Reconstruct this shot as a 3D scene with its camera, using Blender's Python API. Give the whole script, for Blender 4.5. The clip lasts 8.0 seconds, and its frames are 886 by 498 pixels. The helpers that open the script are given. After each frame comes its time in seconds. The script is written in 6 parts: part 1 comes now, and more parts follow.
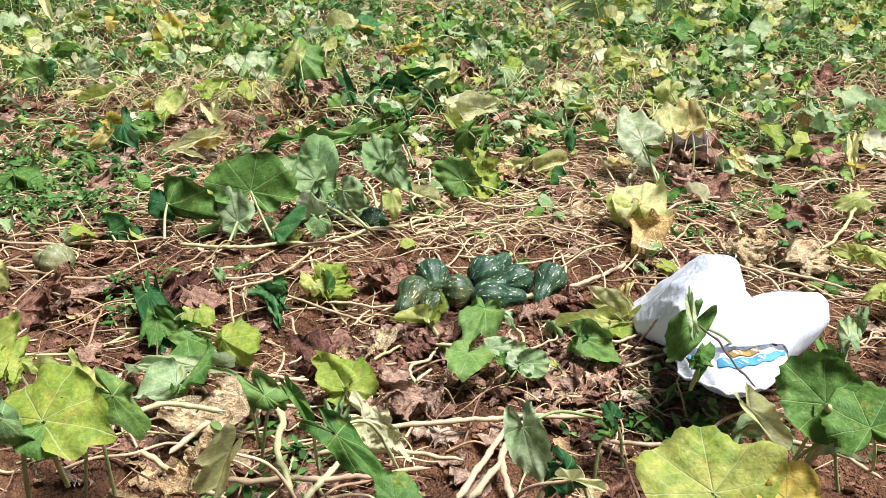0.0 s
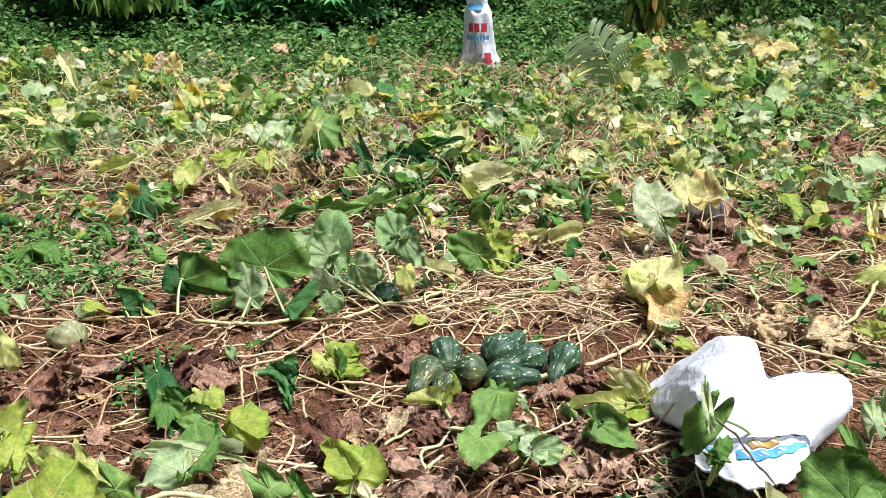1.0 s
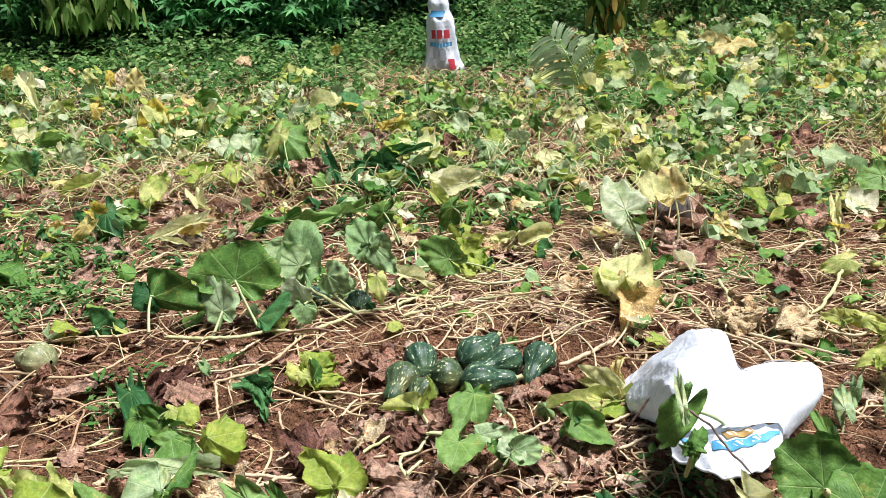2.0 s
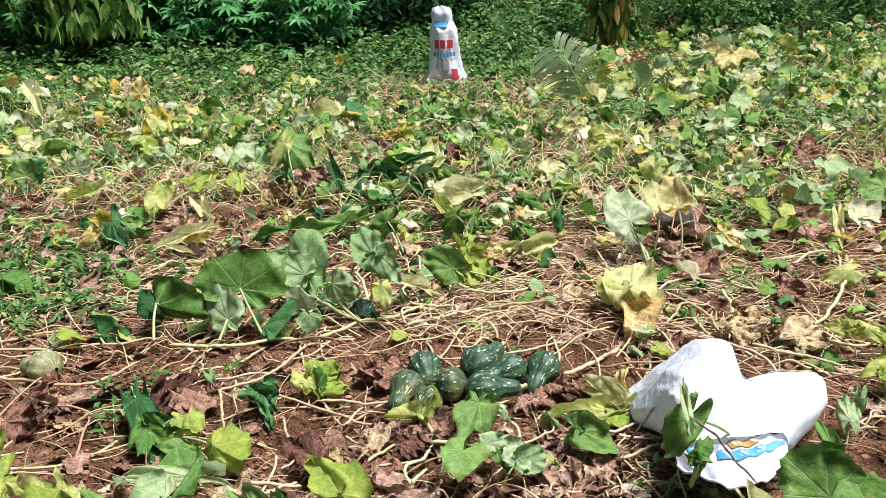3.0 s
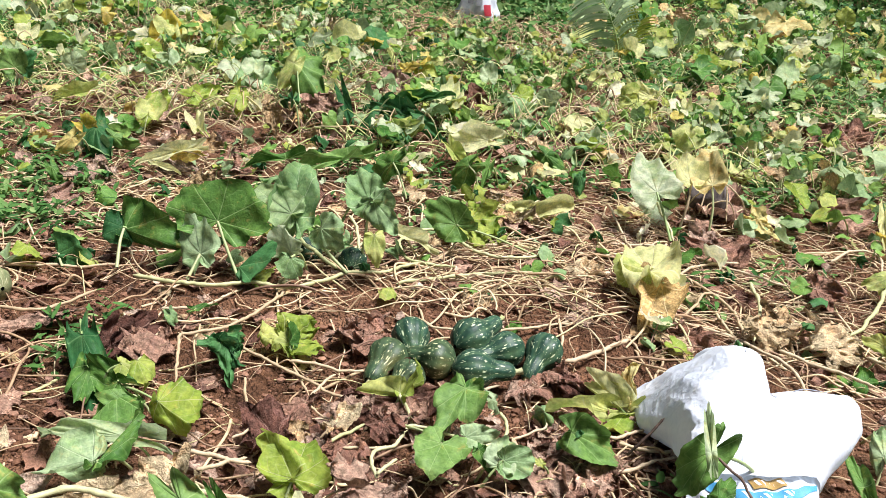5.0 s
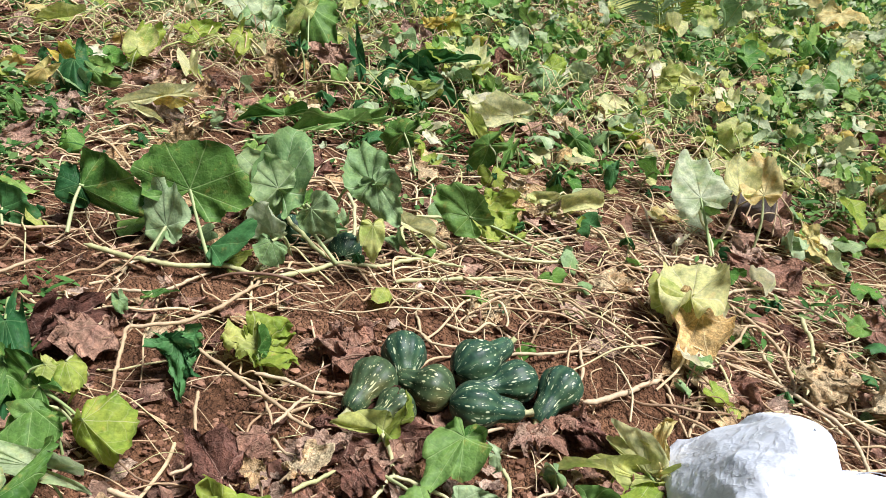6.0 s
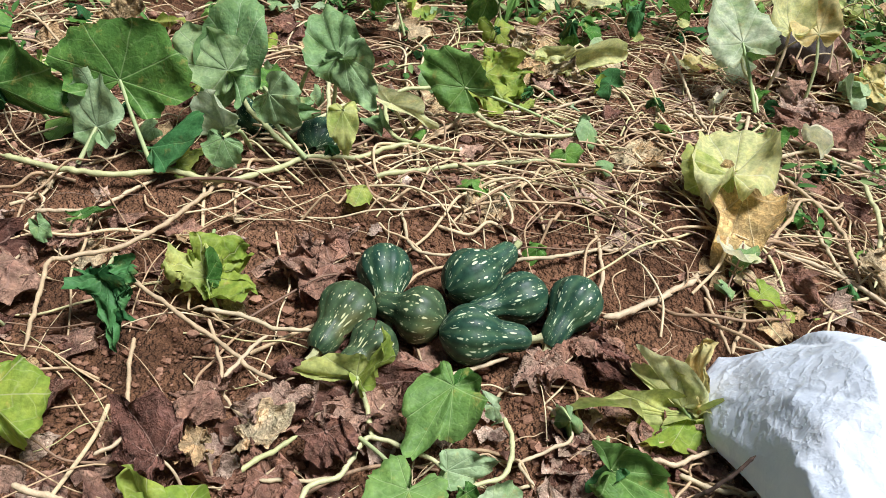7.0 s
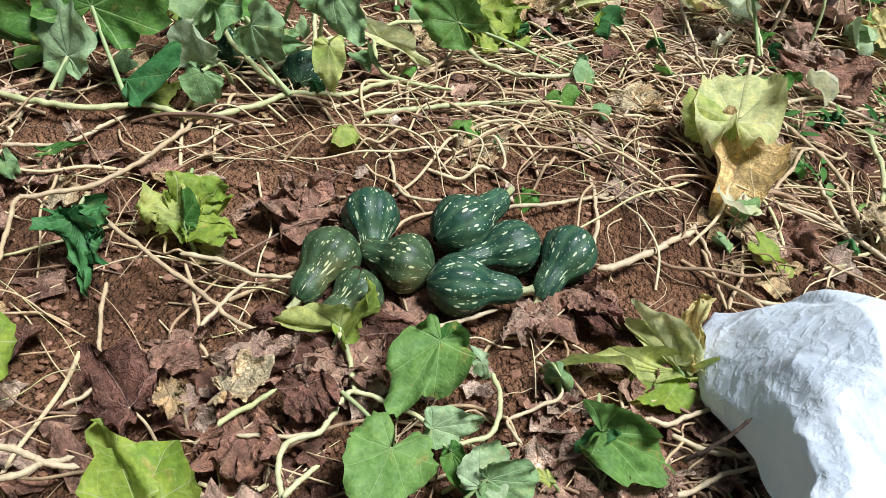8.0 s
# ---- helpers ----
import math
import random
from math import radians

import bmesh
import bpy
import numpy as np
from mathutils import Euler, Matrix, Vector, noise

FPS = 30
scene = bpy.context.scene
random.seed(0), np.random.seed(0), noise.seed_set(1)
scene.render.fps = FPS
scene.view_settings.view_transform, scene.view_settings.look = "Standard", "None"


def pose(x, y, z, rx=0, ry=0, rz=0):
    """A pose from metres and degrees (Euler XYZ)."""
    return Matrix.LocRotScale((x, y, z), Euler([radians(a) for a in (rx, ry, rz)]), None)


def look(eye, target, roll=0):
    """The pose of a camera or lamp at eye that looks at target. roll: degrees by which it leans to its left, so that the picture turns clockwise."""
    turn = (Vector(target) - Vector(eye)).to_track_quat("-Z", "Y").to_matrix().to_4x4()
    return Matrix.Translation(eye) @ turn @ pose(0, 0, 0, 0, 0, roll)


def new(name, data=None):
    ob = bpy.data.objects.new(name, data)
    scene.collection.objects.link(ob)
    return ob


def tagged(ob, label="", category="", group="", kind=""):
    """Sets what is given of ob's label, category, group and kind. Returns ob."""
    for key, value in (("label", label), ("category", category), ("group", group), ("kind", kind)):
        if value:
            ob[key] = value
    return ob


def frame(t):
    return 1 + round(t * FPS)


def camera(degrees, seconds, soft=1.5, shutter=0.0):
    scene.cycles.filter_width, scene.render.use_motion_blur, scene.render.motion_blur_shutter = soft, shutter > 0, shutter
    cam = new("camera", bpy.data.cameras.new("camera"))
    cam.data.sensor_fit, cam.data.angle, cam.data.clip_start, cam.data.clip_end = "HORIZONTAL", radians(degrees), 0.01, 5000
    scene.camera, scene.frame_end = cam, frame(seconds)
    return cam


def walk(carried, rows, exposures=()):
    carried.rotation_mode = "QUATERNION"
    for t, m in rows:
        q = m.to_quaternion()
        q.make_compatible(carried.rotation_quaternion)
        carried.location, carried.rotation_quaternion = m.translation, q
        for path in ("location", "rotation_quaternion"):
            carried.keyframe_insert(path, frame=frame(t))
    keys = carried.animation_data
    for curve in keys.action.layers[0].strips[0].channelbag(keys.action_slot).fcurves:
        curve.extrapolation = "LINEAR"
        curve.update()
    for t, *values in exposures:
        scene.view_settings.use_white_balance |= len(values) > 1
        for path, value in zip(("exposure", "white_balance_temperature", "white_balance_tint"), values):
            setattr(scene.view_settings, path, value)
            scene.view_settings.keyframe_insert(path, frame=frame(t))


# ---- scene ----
cam = camera(54.0, 8.0, soft=0.2)
PATH = [
    (0, (0.269, -2.327, 1.208), (0.062, -0.507, 0.406), 0.7),
    (0.5, (0.277, -2.274, 1.251), (0.031, -0.437, 0.499), 4.6),
    (1, (0.285, -2.279, 1.262), (0.025, -0.418, 0.579), 0.1),
    (1.5, (0.289, -2.282, 1.251), (0.046, -0.427, 0.542), -1.4),
    (1.7, (0.289, -2.282, 1.258), (0.063, -0.414, 0.578), -1.5),
    (2.8, (0.281, -2.297, 1.254), (0.127, -0.414, 0.597), -1.3),
    (3, (0.278, -2.295, 1.26), (0.079, -0.413, 0.612), -1.3),
    (3.5, (0.273, -2.287, 1.258), (0.015, -0.415, 0.603), -0.6),
    (4, (0.281, -2.246, 1.257), (0.115, -0.373, 0.575), 1.7),
    (4.5, (0.251, -2.14, 1.266), (0.199, -0.303, 0.477), 1.9),
    (4.7, (0.266, -2.086, 1.245), (0.1, -0.252, 0.466), 2.0),
    (5.8, (0.217, -1.649, 1.153), (0.08, 0.181, 0.359), 11.2),
    (6, (0.187, -1.573, 1.148), (-0.01, 0.215, 0.274), 11.0),
    (6.5, (0.184, -1.334, 1.123), (-0.092, 0.336, 0.057), 8.8),
    (7, (0.216, -1.182, 1.08), (0.028, 0.414, -0.111), 7.5),
    (7.5, (0.21, -1.13, 1.053), (0.091, 0.394, -0.236), 8.8),
    (8, (0.204, -1.116, 1.053), (0.075, 0.396, -0.249), 9.8),
]
walk(cam, [(t, look(eye, target, roll)) for t, eye, target, roll in PATH], [(0, 1.14, 6080, 15), (4.7, 1.15, 6080, 16), (6.5, 0.87, 5970, 14), (8, 0.75, 5700, 8)])

# ---- light: a bright, thinly clouded noon sky ----
world = bpy.data.worlds.new("sky")
scene.world = world
world.use_nodes = True
wn = world.node_tree
sky = wn.nodes.new("ShaderNodeTexSky")
sky.sky_type, sky.sun_disc = "NISHITA", False
sky.sun_elevation, sky.sun_rotation = radians(71), radians(92)
sky.air_density, sky.dust_density, sky.ozone_density = 1.0, 4.0, 1.0
wn.links.new(sky.outputs[0], wn.nodes["Background"].inputs[0])
wn.nodes["Background"].inputs[1].default_value = 0.018
sun = new("sun", bpy.data.lights.new("sun", "SUN"))
sun.data.energy, sun.data.angle, sun.data.color = 4.25, radians(20), (1.0, 0.97, 0.94)
sun.matrix_world = look((0, 0, 10), (-2.9, 0.1, 1.6))



# ---- materials ----
def nodes(name):
    m = bpy.data.materials.new(name)
    m.use_nodes = True
    t = m.node_tree
    return m, t, t.nodes["Principled BSDF"]


def nd(t, kind, operation="", feature="", blend=""):
    n = t.nodes.new("ShaderNode" + kind)
    if operation:
        n.operation = operation
    if feature:
        n.feature = feature
    if blend:
        n.data_type, n.blend_type = "RGBA", blend
    return n


def ramp(t, fac, stops):
    r = nd(t, "ValToRGB")
    el = r.color_ramp.elements
    while len(el) < len(stops):
        el.new(0.5)
    for e, (p, c) in zip(el, stops):
        e.position, e.color = p, (*c, 1)
    t.links.new(fac, r.inputs[0])
    return r.outputs[0]


def tex(t, kind, scale, detail=4.0, coords="Object", rough=0.6):
    c = nd(t, "TexCoord")
    n = nd(t, "Tex" + kind)
    n.inputs["Scale"].default_value = scale
    if kind == "Noise":
        n.inputs["Detail"].default_value, n.inputs["Roughness"].default_value = detail, rough
    t.links.new(c.outputs[coords], n.inputs["Vector"])
    return n


def mix(t, fac, a, b, mode="MIX"):
    m = nd(t, "Mix", blend=mode)
    for sock, v in ((m.inputs[0], fac), (m.inputs[6], a), (m.inputs[7], b)):
        if hasattr(v, "is_linked"):
            t.links.new(v, sock)
        else:
            sock.default_value = v if not isinstance(v, tuple) else (*v, 1)
    return m.outputs[2]


def calc(t, op, a, b=0.0, c=0.0):
    m = nd(t, "Math", operation=op)
    for sock, v in zip(m.inputs, (a, b, c)):
        if hasattr(v, "is_linked"):
            t.links.new(v, sock)
        else:
            sock.default_value = v
    return m.outputs[0]


def bump(t, b, height, strength, distance):
    n = nd(t, "Bump")
    n.inputs["Strength"].default_value, n.inputs["Distance"].default_value = strength, distance
    t.links.new(height, n.inputs["Height"])
    t.links.new(n.outputs[0], b.inputs["Normal"])


def see_through(t, b, col, share):
    """A share of the light goes through a thin sheet."""
    tr = nd(t, "BsdfTranslucent")
    t.links.new(col, tr.inputs[0])
    ms = nd(t, "MixShader")
    ms.inputs[0].default_value = share
    t.links.new(b.outputs[0], ms.inputs[1])
    t.links.new(tr.outputs[0], ms.inputs[2])
    t.links.new(ms.outputs[0], t.nodes["Material Output"].inputs[0])


def rnd(t, island):
    return nd(t, "NewGeometry").outputs["Random Per Island"] if island else nd(t, "ObjectInfo").outputs["Random"]


def leaf_mat(name, stops, blotch, vein, island, rough=0.55, thin=0.3, scorch=(0.30, 0.24, 0.08)):
    """Leaf blade: tone by leaf, blotches and mottling over it, pale veins that run out from the stalk."""
    m, t, b = nodes(name)
    tone = ramp(t, rnd(t, island), stops)
    big = tex(t, "Noise", 14, 3).outputs["Fac"]
    fine = tex(t, "Noise", 130, 4).outputs["Fac"]
    col = mix(t, ramp(t, big, [(0.46, (0, 0, 0)), (0.66, (0.75, 0.75, 0.75))]), tone, blotch)
    col = mix(t, ramp(t, tex(t, "Noise", 34, 4).outputs["Fac"], [(0.60, (0, 0, 0)), (0.70, (0.7, 0.7, 0.7))]), col, scorch)
    col = mix(t, 0.55, col, ramp(t, fine, [(0.3, (0.5, 0.5, 0.5)), (0.7, (1.1, 1.1, 1.1))]), "MULTIPLY")
    col = mix(t, 0.8, col, ramp(t, tex(t, "Noise", 42, 2).outputs["Fac"], [(0.32, (0.68, 0.74, 0.7)), (0.5, (1.0, 1.0, 1.0)), (0.68, (1.25, 1.18, 1.1))]), "MULTIPLY")
    withered = thin < 0.2
    if withered:
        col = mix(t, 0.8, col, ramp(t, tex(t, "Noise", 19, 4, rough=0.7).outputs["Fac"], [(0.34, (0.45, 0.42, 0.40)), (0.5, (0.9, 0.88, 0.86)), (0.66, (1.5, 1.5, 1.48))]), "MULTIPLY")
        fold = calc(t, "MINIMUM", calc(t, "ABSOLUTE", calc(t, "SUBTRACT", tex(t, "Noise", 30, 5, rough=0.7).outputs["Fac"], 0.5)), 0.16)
        # Crease shade painted into the colour: darker along the folds, lighter between them.
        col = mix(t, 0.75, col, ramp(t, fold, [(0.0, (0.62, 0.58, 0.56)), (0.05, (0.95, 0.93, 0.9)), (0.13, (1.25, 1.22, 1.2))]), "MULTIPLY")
    uv = nd(t, "SeparateXYZ")
    t.links.new(nd(t, "UVMap").outputs[0], uv.inputs[0])
    u, v = calc(t, "SUBTRACT", uv.outputs[0], 0.5), calc(t, "SUBTRACT", uv.outputs[1], 0.5)
    ang = calc(t, "ARCTAN2", u, v)
    r = calc(t, "SQRT", calc(t, "ADD", calc(t, "MULTIPLY", u, u), calc(t, "MULTIPLY", v, v)))
    step = 0.78
    turn = calc(t, "SUBTRACT", calc(t, "FRACT", calc(t, "ADD", calc(t, "DIVIDE", ang, step), 10.5)), 0.5)
    off = calc(t, "MULTIPLY", calc(t, "ABSOLUTE", turn), step)
    side = calc(t, "MULTIPLY", off, r)
    main = calc(t, "SUBTRACT", 1.0, calc(t, "DIVIDE", side, 0.0075), 0.0)
    along = calc(t, "FRACT", calc(t, "ADD", calc(t, "MULTIPLY", calc(t, "SUBTRACT", r, calc(t, "MULTIPLY", side, 0.9)), 9.0), calc(t, "MULTIPLY", big, 2.2)))
    rib = calc(t, "SUBTRACT", 1.0, calc(t, "DIVIDE", calc(t, "ABSOLUTE", calc(t, "SUBTRACT", along, 0.5)), 0.09))
    veins = calc(t, "MINIMUM", calc(t, "ADD", calc(t, "MAXIMUM", main, 0.0), calc(t, "MULTIPLY", calc(t, "MAXIMUM", rib, 0.0), 0.3)), 1.0)
    col = mix(t, calc(t, "MULTIPLY", veins, 0.55), col, vein)
    t.links.new(col, b.inputs["Base Color"])
    b.inputs["Roughness"].default_value = rough
    b.inputs["Specular IOR Level"].default_value = 0.14
    h = calc(t, "ADD", calc(t, "MULTIPLY", veins, -0.3), calc(t, "MULTIPLY", tex(t, "Noise", 55, 3).outputs["Fac"], 0.9))
    net = nd(t, "TexVoronoi", feature="DISTANCE_TO_EDGE")
    net.inputs["Scale"].default_value = 105
    t.links.new(nd(t, "TexCoord").outputs["Object"], net.inputs["Vector"])
    h = calc(t, "ADD", h, calc(t, "MULTIPLY", calc(t, "MINIMUM", net.outputs["Distance"], 0.25), 0.45))
    if withered:
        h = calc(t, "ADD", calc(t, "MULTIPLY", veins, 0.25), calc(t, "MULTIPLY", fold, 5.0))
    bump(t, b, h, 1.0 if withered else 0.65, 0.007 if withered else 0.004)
    see_through(t, b, col, thin)
    return m


TONES = {
    "green": ([(0.0, (0.045, 0.132, 0.024)), (0.5, (0.100, 0.215, 0.043)), (1.0, (0.195, 0.325, 0.088))], (0.135, 0.26, 0.05), (0.36, 0.50, 0.19), (0.32, 0.31, 0.08)),
    "dark": ([(0.0, (0.020, 0.085, 0.026)), (0.6, (0.042, 0.145, 0.044)), (1.0, (0.085, 0.23, 0.07))], (0.05, 0.13, 0.04), (0.15, 0.29, 0.11), (0.14, 0.17, 0.05)),
    "grey": ([(0.0, (0.17, 0.30, 0.11)), (0.6, (0.30, 0.43, 0.20)), (1.0, (0.46, 0.56, 0.33))], (0.20, 0.33, 0.11), (0.48, 0.58, 0.35), (0.36, 0.34, 0.13)),
    "mint": ([(0.0, (0.36, 0.50, 0.22)), (0.5, (0.50, 0.61, 0.34)), (1.0, (0.66, 0.72, 0.49))], (0.30, 0.44, 0.17), (0.60, 0.67, 0.44), (0.45, 0.43, 0.19)),
    "lime": ([(0.0, (0.33, 0.44, 0.06)), (0.5, (0.51, 0.57, 0.13)), (1.0, (0.66, 0.67, 0.28))], (0.24, 0.38, 0.05), (0.68, 0.70, 0.37), (0.48, 0.40, 0.10)),
    "yellow": ([(0.0, (0.60, 0.47, 0.05)), (0.5, (0.74, 0.62, 0.16)), (1.0, (0.80, 0.71, 0.34))], (0.56, 0.38, 0.11), (0.74, 0.68, 0.38), (0.50, 0.32, 0.10)),
    "pale": ([(0.0, (0.70, 0.70, 0.30)), (0.6, (0.80, 0.79, 0.45)), (1.0, (0.84, 0.81, 0.60))], (0.64, 0.68, 0.27), (0.82, 0.81, 0.57), (0.70, 0.62, 0.31)),
    "buff": ([(0.0, (0.66, 0.47, 0.19)), (0.5, (0.76, 0.57, 0.26)), (1.0, (0.82, 0.67, 0.36))], (0.58, 0.38, 0.15), (0.80, 0.65, 0.37), (0.46, 0.28, 0.11)),
    "tan": ([(0.0, (0.54, 0.38, 0.19)), (0.5, (0.71, 0.54, 0.30)), (1.0, (0.80, 0.68, 0.43))], (0.50, 0.32, 0.16), (0.70, 0.55, 0.35), (0.42, 0.26, 0.13)),
    "brown": ([(0.0, (0.13, 0.062, 0.045)), (0.25, (0.40, 0.215, 0.14)), (0.65, (0.60, 0.39, 0.275)), (1.0, (0.76, 0.60, 0.46))], (0.16, 0.08, 0.06), (0.44, 0.28, 0.21), (0.19, 0.10, 0.08)),
}
LEAF, FILL = {}, {}
FIELD_GREEN = [(0.0, (0.045, 0.15, 0.022)), (0.5, (0.125, 0.275, 0.045)), (1.0, (0.28, 0.43, 0.105))]
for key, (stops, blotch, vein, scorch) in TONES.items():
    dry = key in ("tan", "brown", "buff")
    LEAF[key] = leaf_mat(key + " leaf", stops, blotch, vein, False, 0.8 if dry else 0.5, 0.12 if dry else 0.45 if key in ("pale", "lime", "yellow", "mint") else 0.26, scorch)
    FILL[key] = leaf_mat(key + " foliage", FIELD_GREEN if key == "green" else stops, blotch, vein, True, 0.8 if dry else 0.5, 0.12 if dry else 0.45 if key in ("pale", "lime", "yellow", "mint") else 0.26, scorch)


def plain(name, stops, scale=30.0, rough=0.7, island=False, grain=0.5, depth=0.002, spec=0.4, thin=0.0):
    """Mottled surface whose tone differs from piece to piece."""
    m, t, b = nodes(name)
    tone = ramp(t, rnd(t, island), stops)
    n1 = tex(t, "Noise", scale, 5).outputs["Fac"]
    n2 = tex(t, "Noise", scale * 7, 4).outputs["Fac"]
    col = mix(t, grain, tone, ramp(t, n1, [(0.3, (0.4, 0.4, 0.4)), (0.7, (1.15, 1.1, 1.05))]), "MULTIPLY")
    col = mix(t, grain, col, ramp(t, n2, [(0.3, (0.55, 0.55, 0.55)), (0.7, (1.1, 1.1, 1.1))]), "MULTIPLY")
    t.links.new(col, b.inputs["Base Color"])
    b.inputs["Roughness"].default_value = rough
    b.inputs["Specular IOR Level"].default_value = spec
    bump(t, b, calc(t, "ADD", n1, calc(t, "MULTIPLY", n2, 0.5)), 0.8, depth)
    if thin:
        see_through(t, b, col, thin)
    return m


STRAW = [(0.0, (0.22, 0.13, 0.08)), (0.25, (0.46, 0.31, 0.17)), (0.6, (0.70, 0.53, 0.30)), (0.85, (0.78, 0.64, 0.38)), (1.0, (0.62, 0.60, 0.27))]
straw = plain("dry vine", STRAW, 60, 0.65, True, 0.6, 0.001)
vine_green = plain("living vine", [(0.0, (0.46, 0.47, 0.21)), (0.5, (0.56, 0.55, 0.29)), (1.0, (0.48, 0.51, 0.23))], 50, 0.5, False, 0.4, 0.001)
vine_dry = plain("withered vine", [(0.0, (0.50, 0.37, 0.21)), (0.5, (0.61, 0.48, 0.30)), (1.0, (0.55, 0.46, 0.27))], 50, 0.6, False, 0.5, 0.001)
stalk_green = plain("leaf stalk", [(0.0, (0.30, 0.42, 0.15)), (0.5, (0.42, 0.50, 0.22)), (1.0, (0.50, 0.54, 0.27))], 60, 0.5, False, 0.35, 0.001)
twig_brown = plain("dark twig", [(0.0, (0.08, 0.05, 0.035)), (1.0, (0.15, 0.10, 0.07))], 60, 0.8, False, 0.5, 0.001)
bark = plain("bark", [(0.0, (0.12, 0.08, 0.05)), (1.0, (0.20, 0.14, 0.09))], 12, 0.9, False, 0.7, 0.01)


def soil_mat():
    m, t, b = nodes("red-brown soil")
    a = tex(t, "Noise", 3.0, 6).outputs["Fac"]
    c = tex(t, "Noise", 45, 6, rough=0.75).outputs["Fac"]
    v = tex(t, "Voronoi", 95).outputs["Distance"]
    col = ramp(t, a, [(0.3, (0.085, 0.043, 0.024)), (0.5, (0.245, 0.125, 0.066)), (0.72, (0.42, 0.235, 0.132))])
    # Shade of the crevices put into the colour: low grain darker, high grain lighter.
    col = mix(t, 0.8, col, ramp(t, c, [(0.30, (0.30, 0.28, 0.26)), (0.70, (1.45, 1.38, 1.3))]), "MULTIPLY")
    t.links.new(col, b.inputs["Base Color"])
    b.inputs["Roughness"].default_value = 0.95
    b.inputs["Specular IOR Level"].default_value = 0.15
    v2 = tex(t, "Voronoi", 230).outputs["Distance"]
    bump(t, b, calc(t, "ADD", c, calc(t, "MULTIPLY", calc(t, "ADD", v, calc(t, "MULTIPLY", v2, 0.5)), -1.1)), 1.0, 0.022)
    return m


soil = soil_mat()
clod_mat = plain("soil clod", [(0.0, (0.12, 0.06, 0.035)), (0.6, (0.26, 0.135, 0.08)), (1.0, (0.39, 0.225, 0.145))], 80, 0.95, True, 0.6, 0.002, 0.15)
# ---- ground ----
def rough_ground(x, y):
    """Height of the tilled soil: a low bed along the living vine, hollows and clods."""
    z = 0.05 * noise.noise((x * 0.7, y * 0.7, 3)) + 0.022 * noise.noise((x * 2.6, y * 2.6, 7)) + 0.010 * noise.noise((x * 7, y * 7, 1))
    z += 0.045 * math.exp(-((y - 0.42) / 0.28) ** 2) * (1 if x < 0.3 else math.exp(-((x - 0.3) / 0.5) ** 2))
    pile = math.exp(-((x - 0.15) / 0.45) ** 2 - ((y - 0.05) / 0.3) ** 2)
    return z * (1 - 0.85 * pile) - 0.015


def steps(lo, hi, fine, near, grow=1.13, far=45.0):
    out = list(np.arange(lo, hi + 1e-6, fine))
    d, v = fine, hi
    while v < far:
        d *= grow
        v += d
        out.append(v)
    d, v = fine, lo
    while v > -near:
        d *= grow
        v -= d
        out.insert(0, v)
    return np.array(out)


def build(name, verts, faces, material=None, uv=None, smooth=True):
    me = bpy.data.meshes.new(name)
    verts, faces = np.asarray(verts, np.float32), np.asarray(faces, np.int32)
    n, k = faces.shape
    me.vertices.add(len(verts))
    me.vertices.foreach_set("co", verts.ravel())
    me.loops.add(n * k)
    me.loops.foreach_set("vertex_index", faces.ravel())
    me.polygons.add(n)
    me.polygons.foreach_set("loop_start", np.arange(0, n * k, k, dtype=np.int32))
    me.polygons.foreach_set("loop_total", np.full(n, k, np.int32))
    me.polygons.foreach_set("use_smooth", np.full(n, smooth))
    if uv is not None:
        layer = me.uv_layers.new(name="UVMap")
        layer.data.foreach_set("uv", np.asarray(uv, np.float32)[faces.ravel()].ravel())
    me.update(calc_edges=True)
    if material:
        me.materials.append(material)
    return me


def grid_faces(rows, cols, wrap=False):
    a = np.arange(rows * cols).reshape(rows, cols)
    b = np.roll(a, -1, 1) if wrap else a[:, 1:]
    a2 = a if wrap else a[:, :-1]
    return np.stack([a2[:-1], b[:-1], b[1:], a2[1:]], -1).reshape(-1, 4)


gx, gy = steps(-1.7, 1.9, 0.022, 45), steps(-1.0, 2.6, 0.022, 30)
ground_verts = [(x, y, rough_ground(x, y) + (0.011 * noise.noise((x * 19, y * 19, 5)) + 0.005 * noise.noise((x * 60, y * 60, 2)) if abs(x) < 2.2 and -1.2 < y < 3 else 0)) for y in gy for x in gx]
ground = tagged(new("ground", build("ground", ground_verts, grid_faces(len(gy), len(gx)), soil)), "red-brown tilled soil with clods and hollows", "ground", kind="structure")


# ---- mesh helpers ----
def part(name, data, parent=None, label="", material=None):
    """One mesh object, under a thing or a part where one is given."""
    if material and not data.materials:
        data.materials.append(material)
    ob = new(name, data)
    ob.parent = parent
    return tagged(ob, label)


def thing(name, label, category, group="", at=(0, 0, 0)):
    ob = tagged(new(name), label, category, group)
    ob.location = at
    ob.empty_display_size = 0.05
    return ob


def smooth_line(points, n):
    """Catmull-Rom through the points, n samples in all."""
    p = np.asarray(points, float)
    if len(p) == 2:
        return p[0] + np.linspace(0, 1, n)[:, None] * (p[1] - p[0])
    p = np.vstack([2 * p[0] - p[1], p, 2 * p[-1] - p[-2]])
    s = np.linspace(0, len(p) - 3 - 1e-6, n)
    i = s.astype(int)
    f = (s - i)[:, None]
    a, b, c, d = p[i], p[i + 1], p[i + 2], p[i + 3]
    return 0.5 * (2 * b + (c - a) * f + (2 * a - 5 * b + 4 * c - d) * f ** 2 + (3 * b - a - 3 * c + d) * f ** 3)


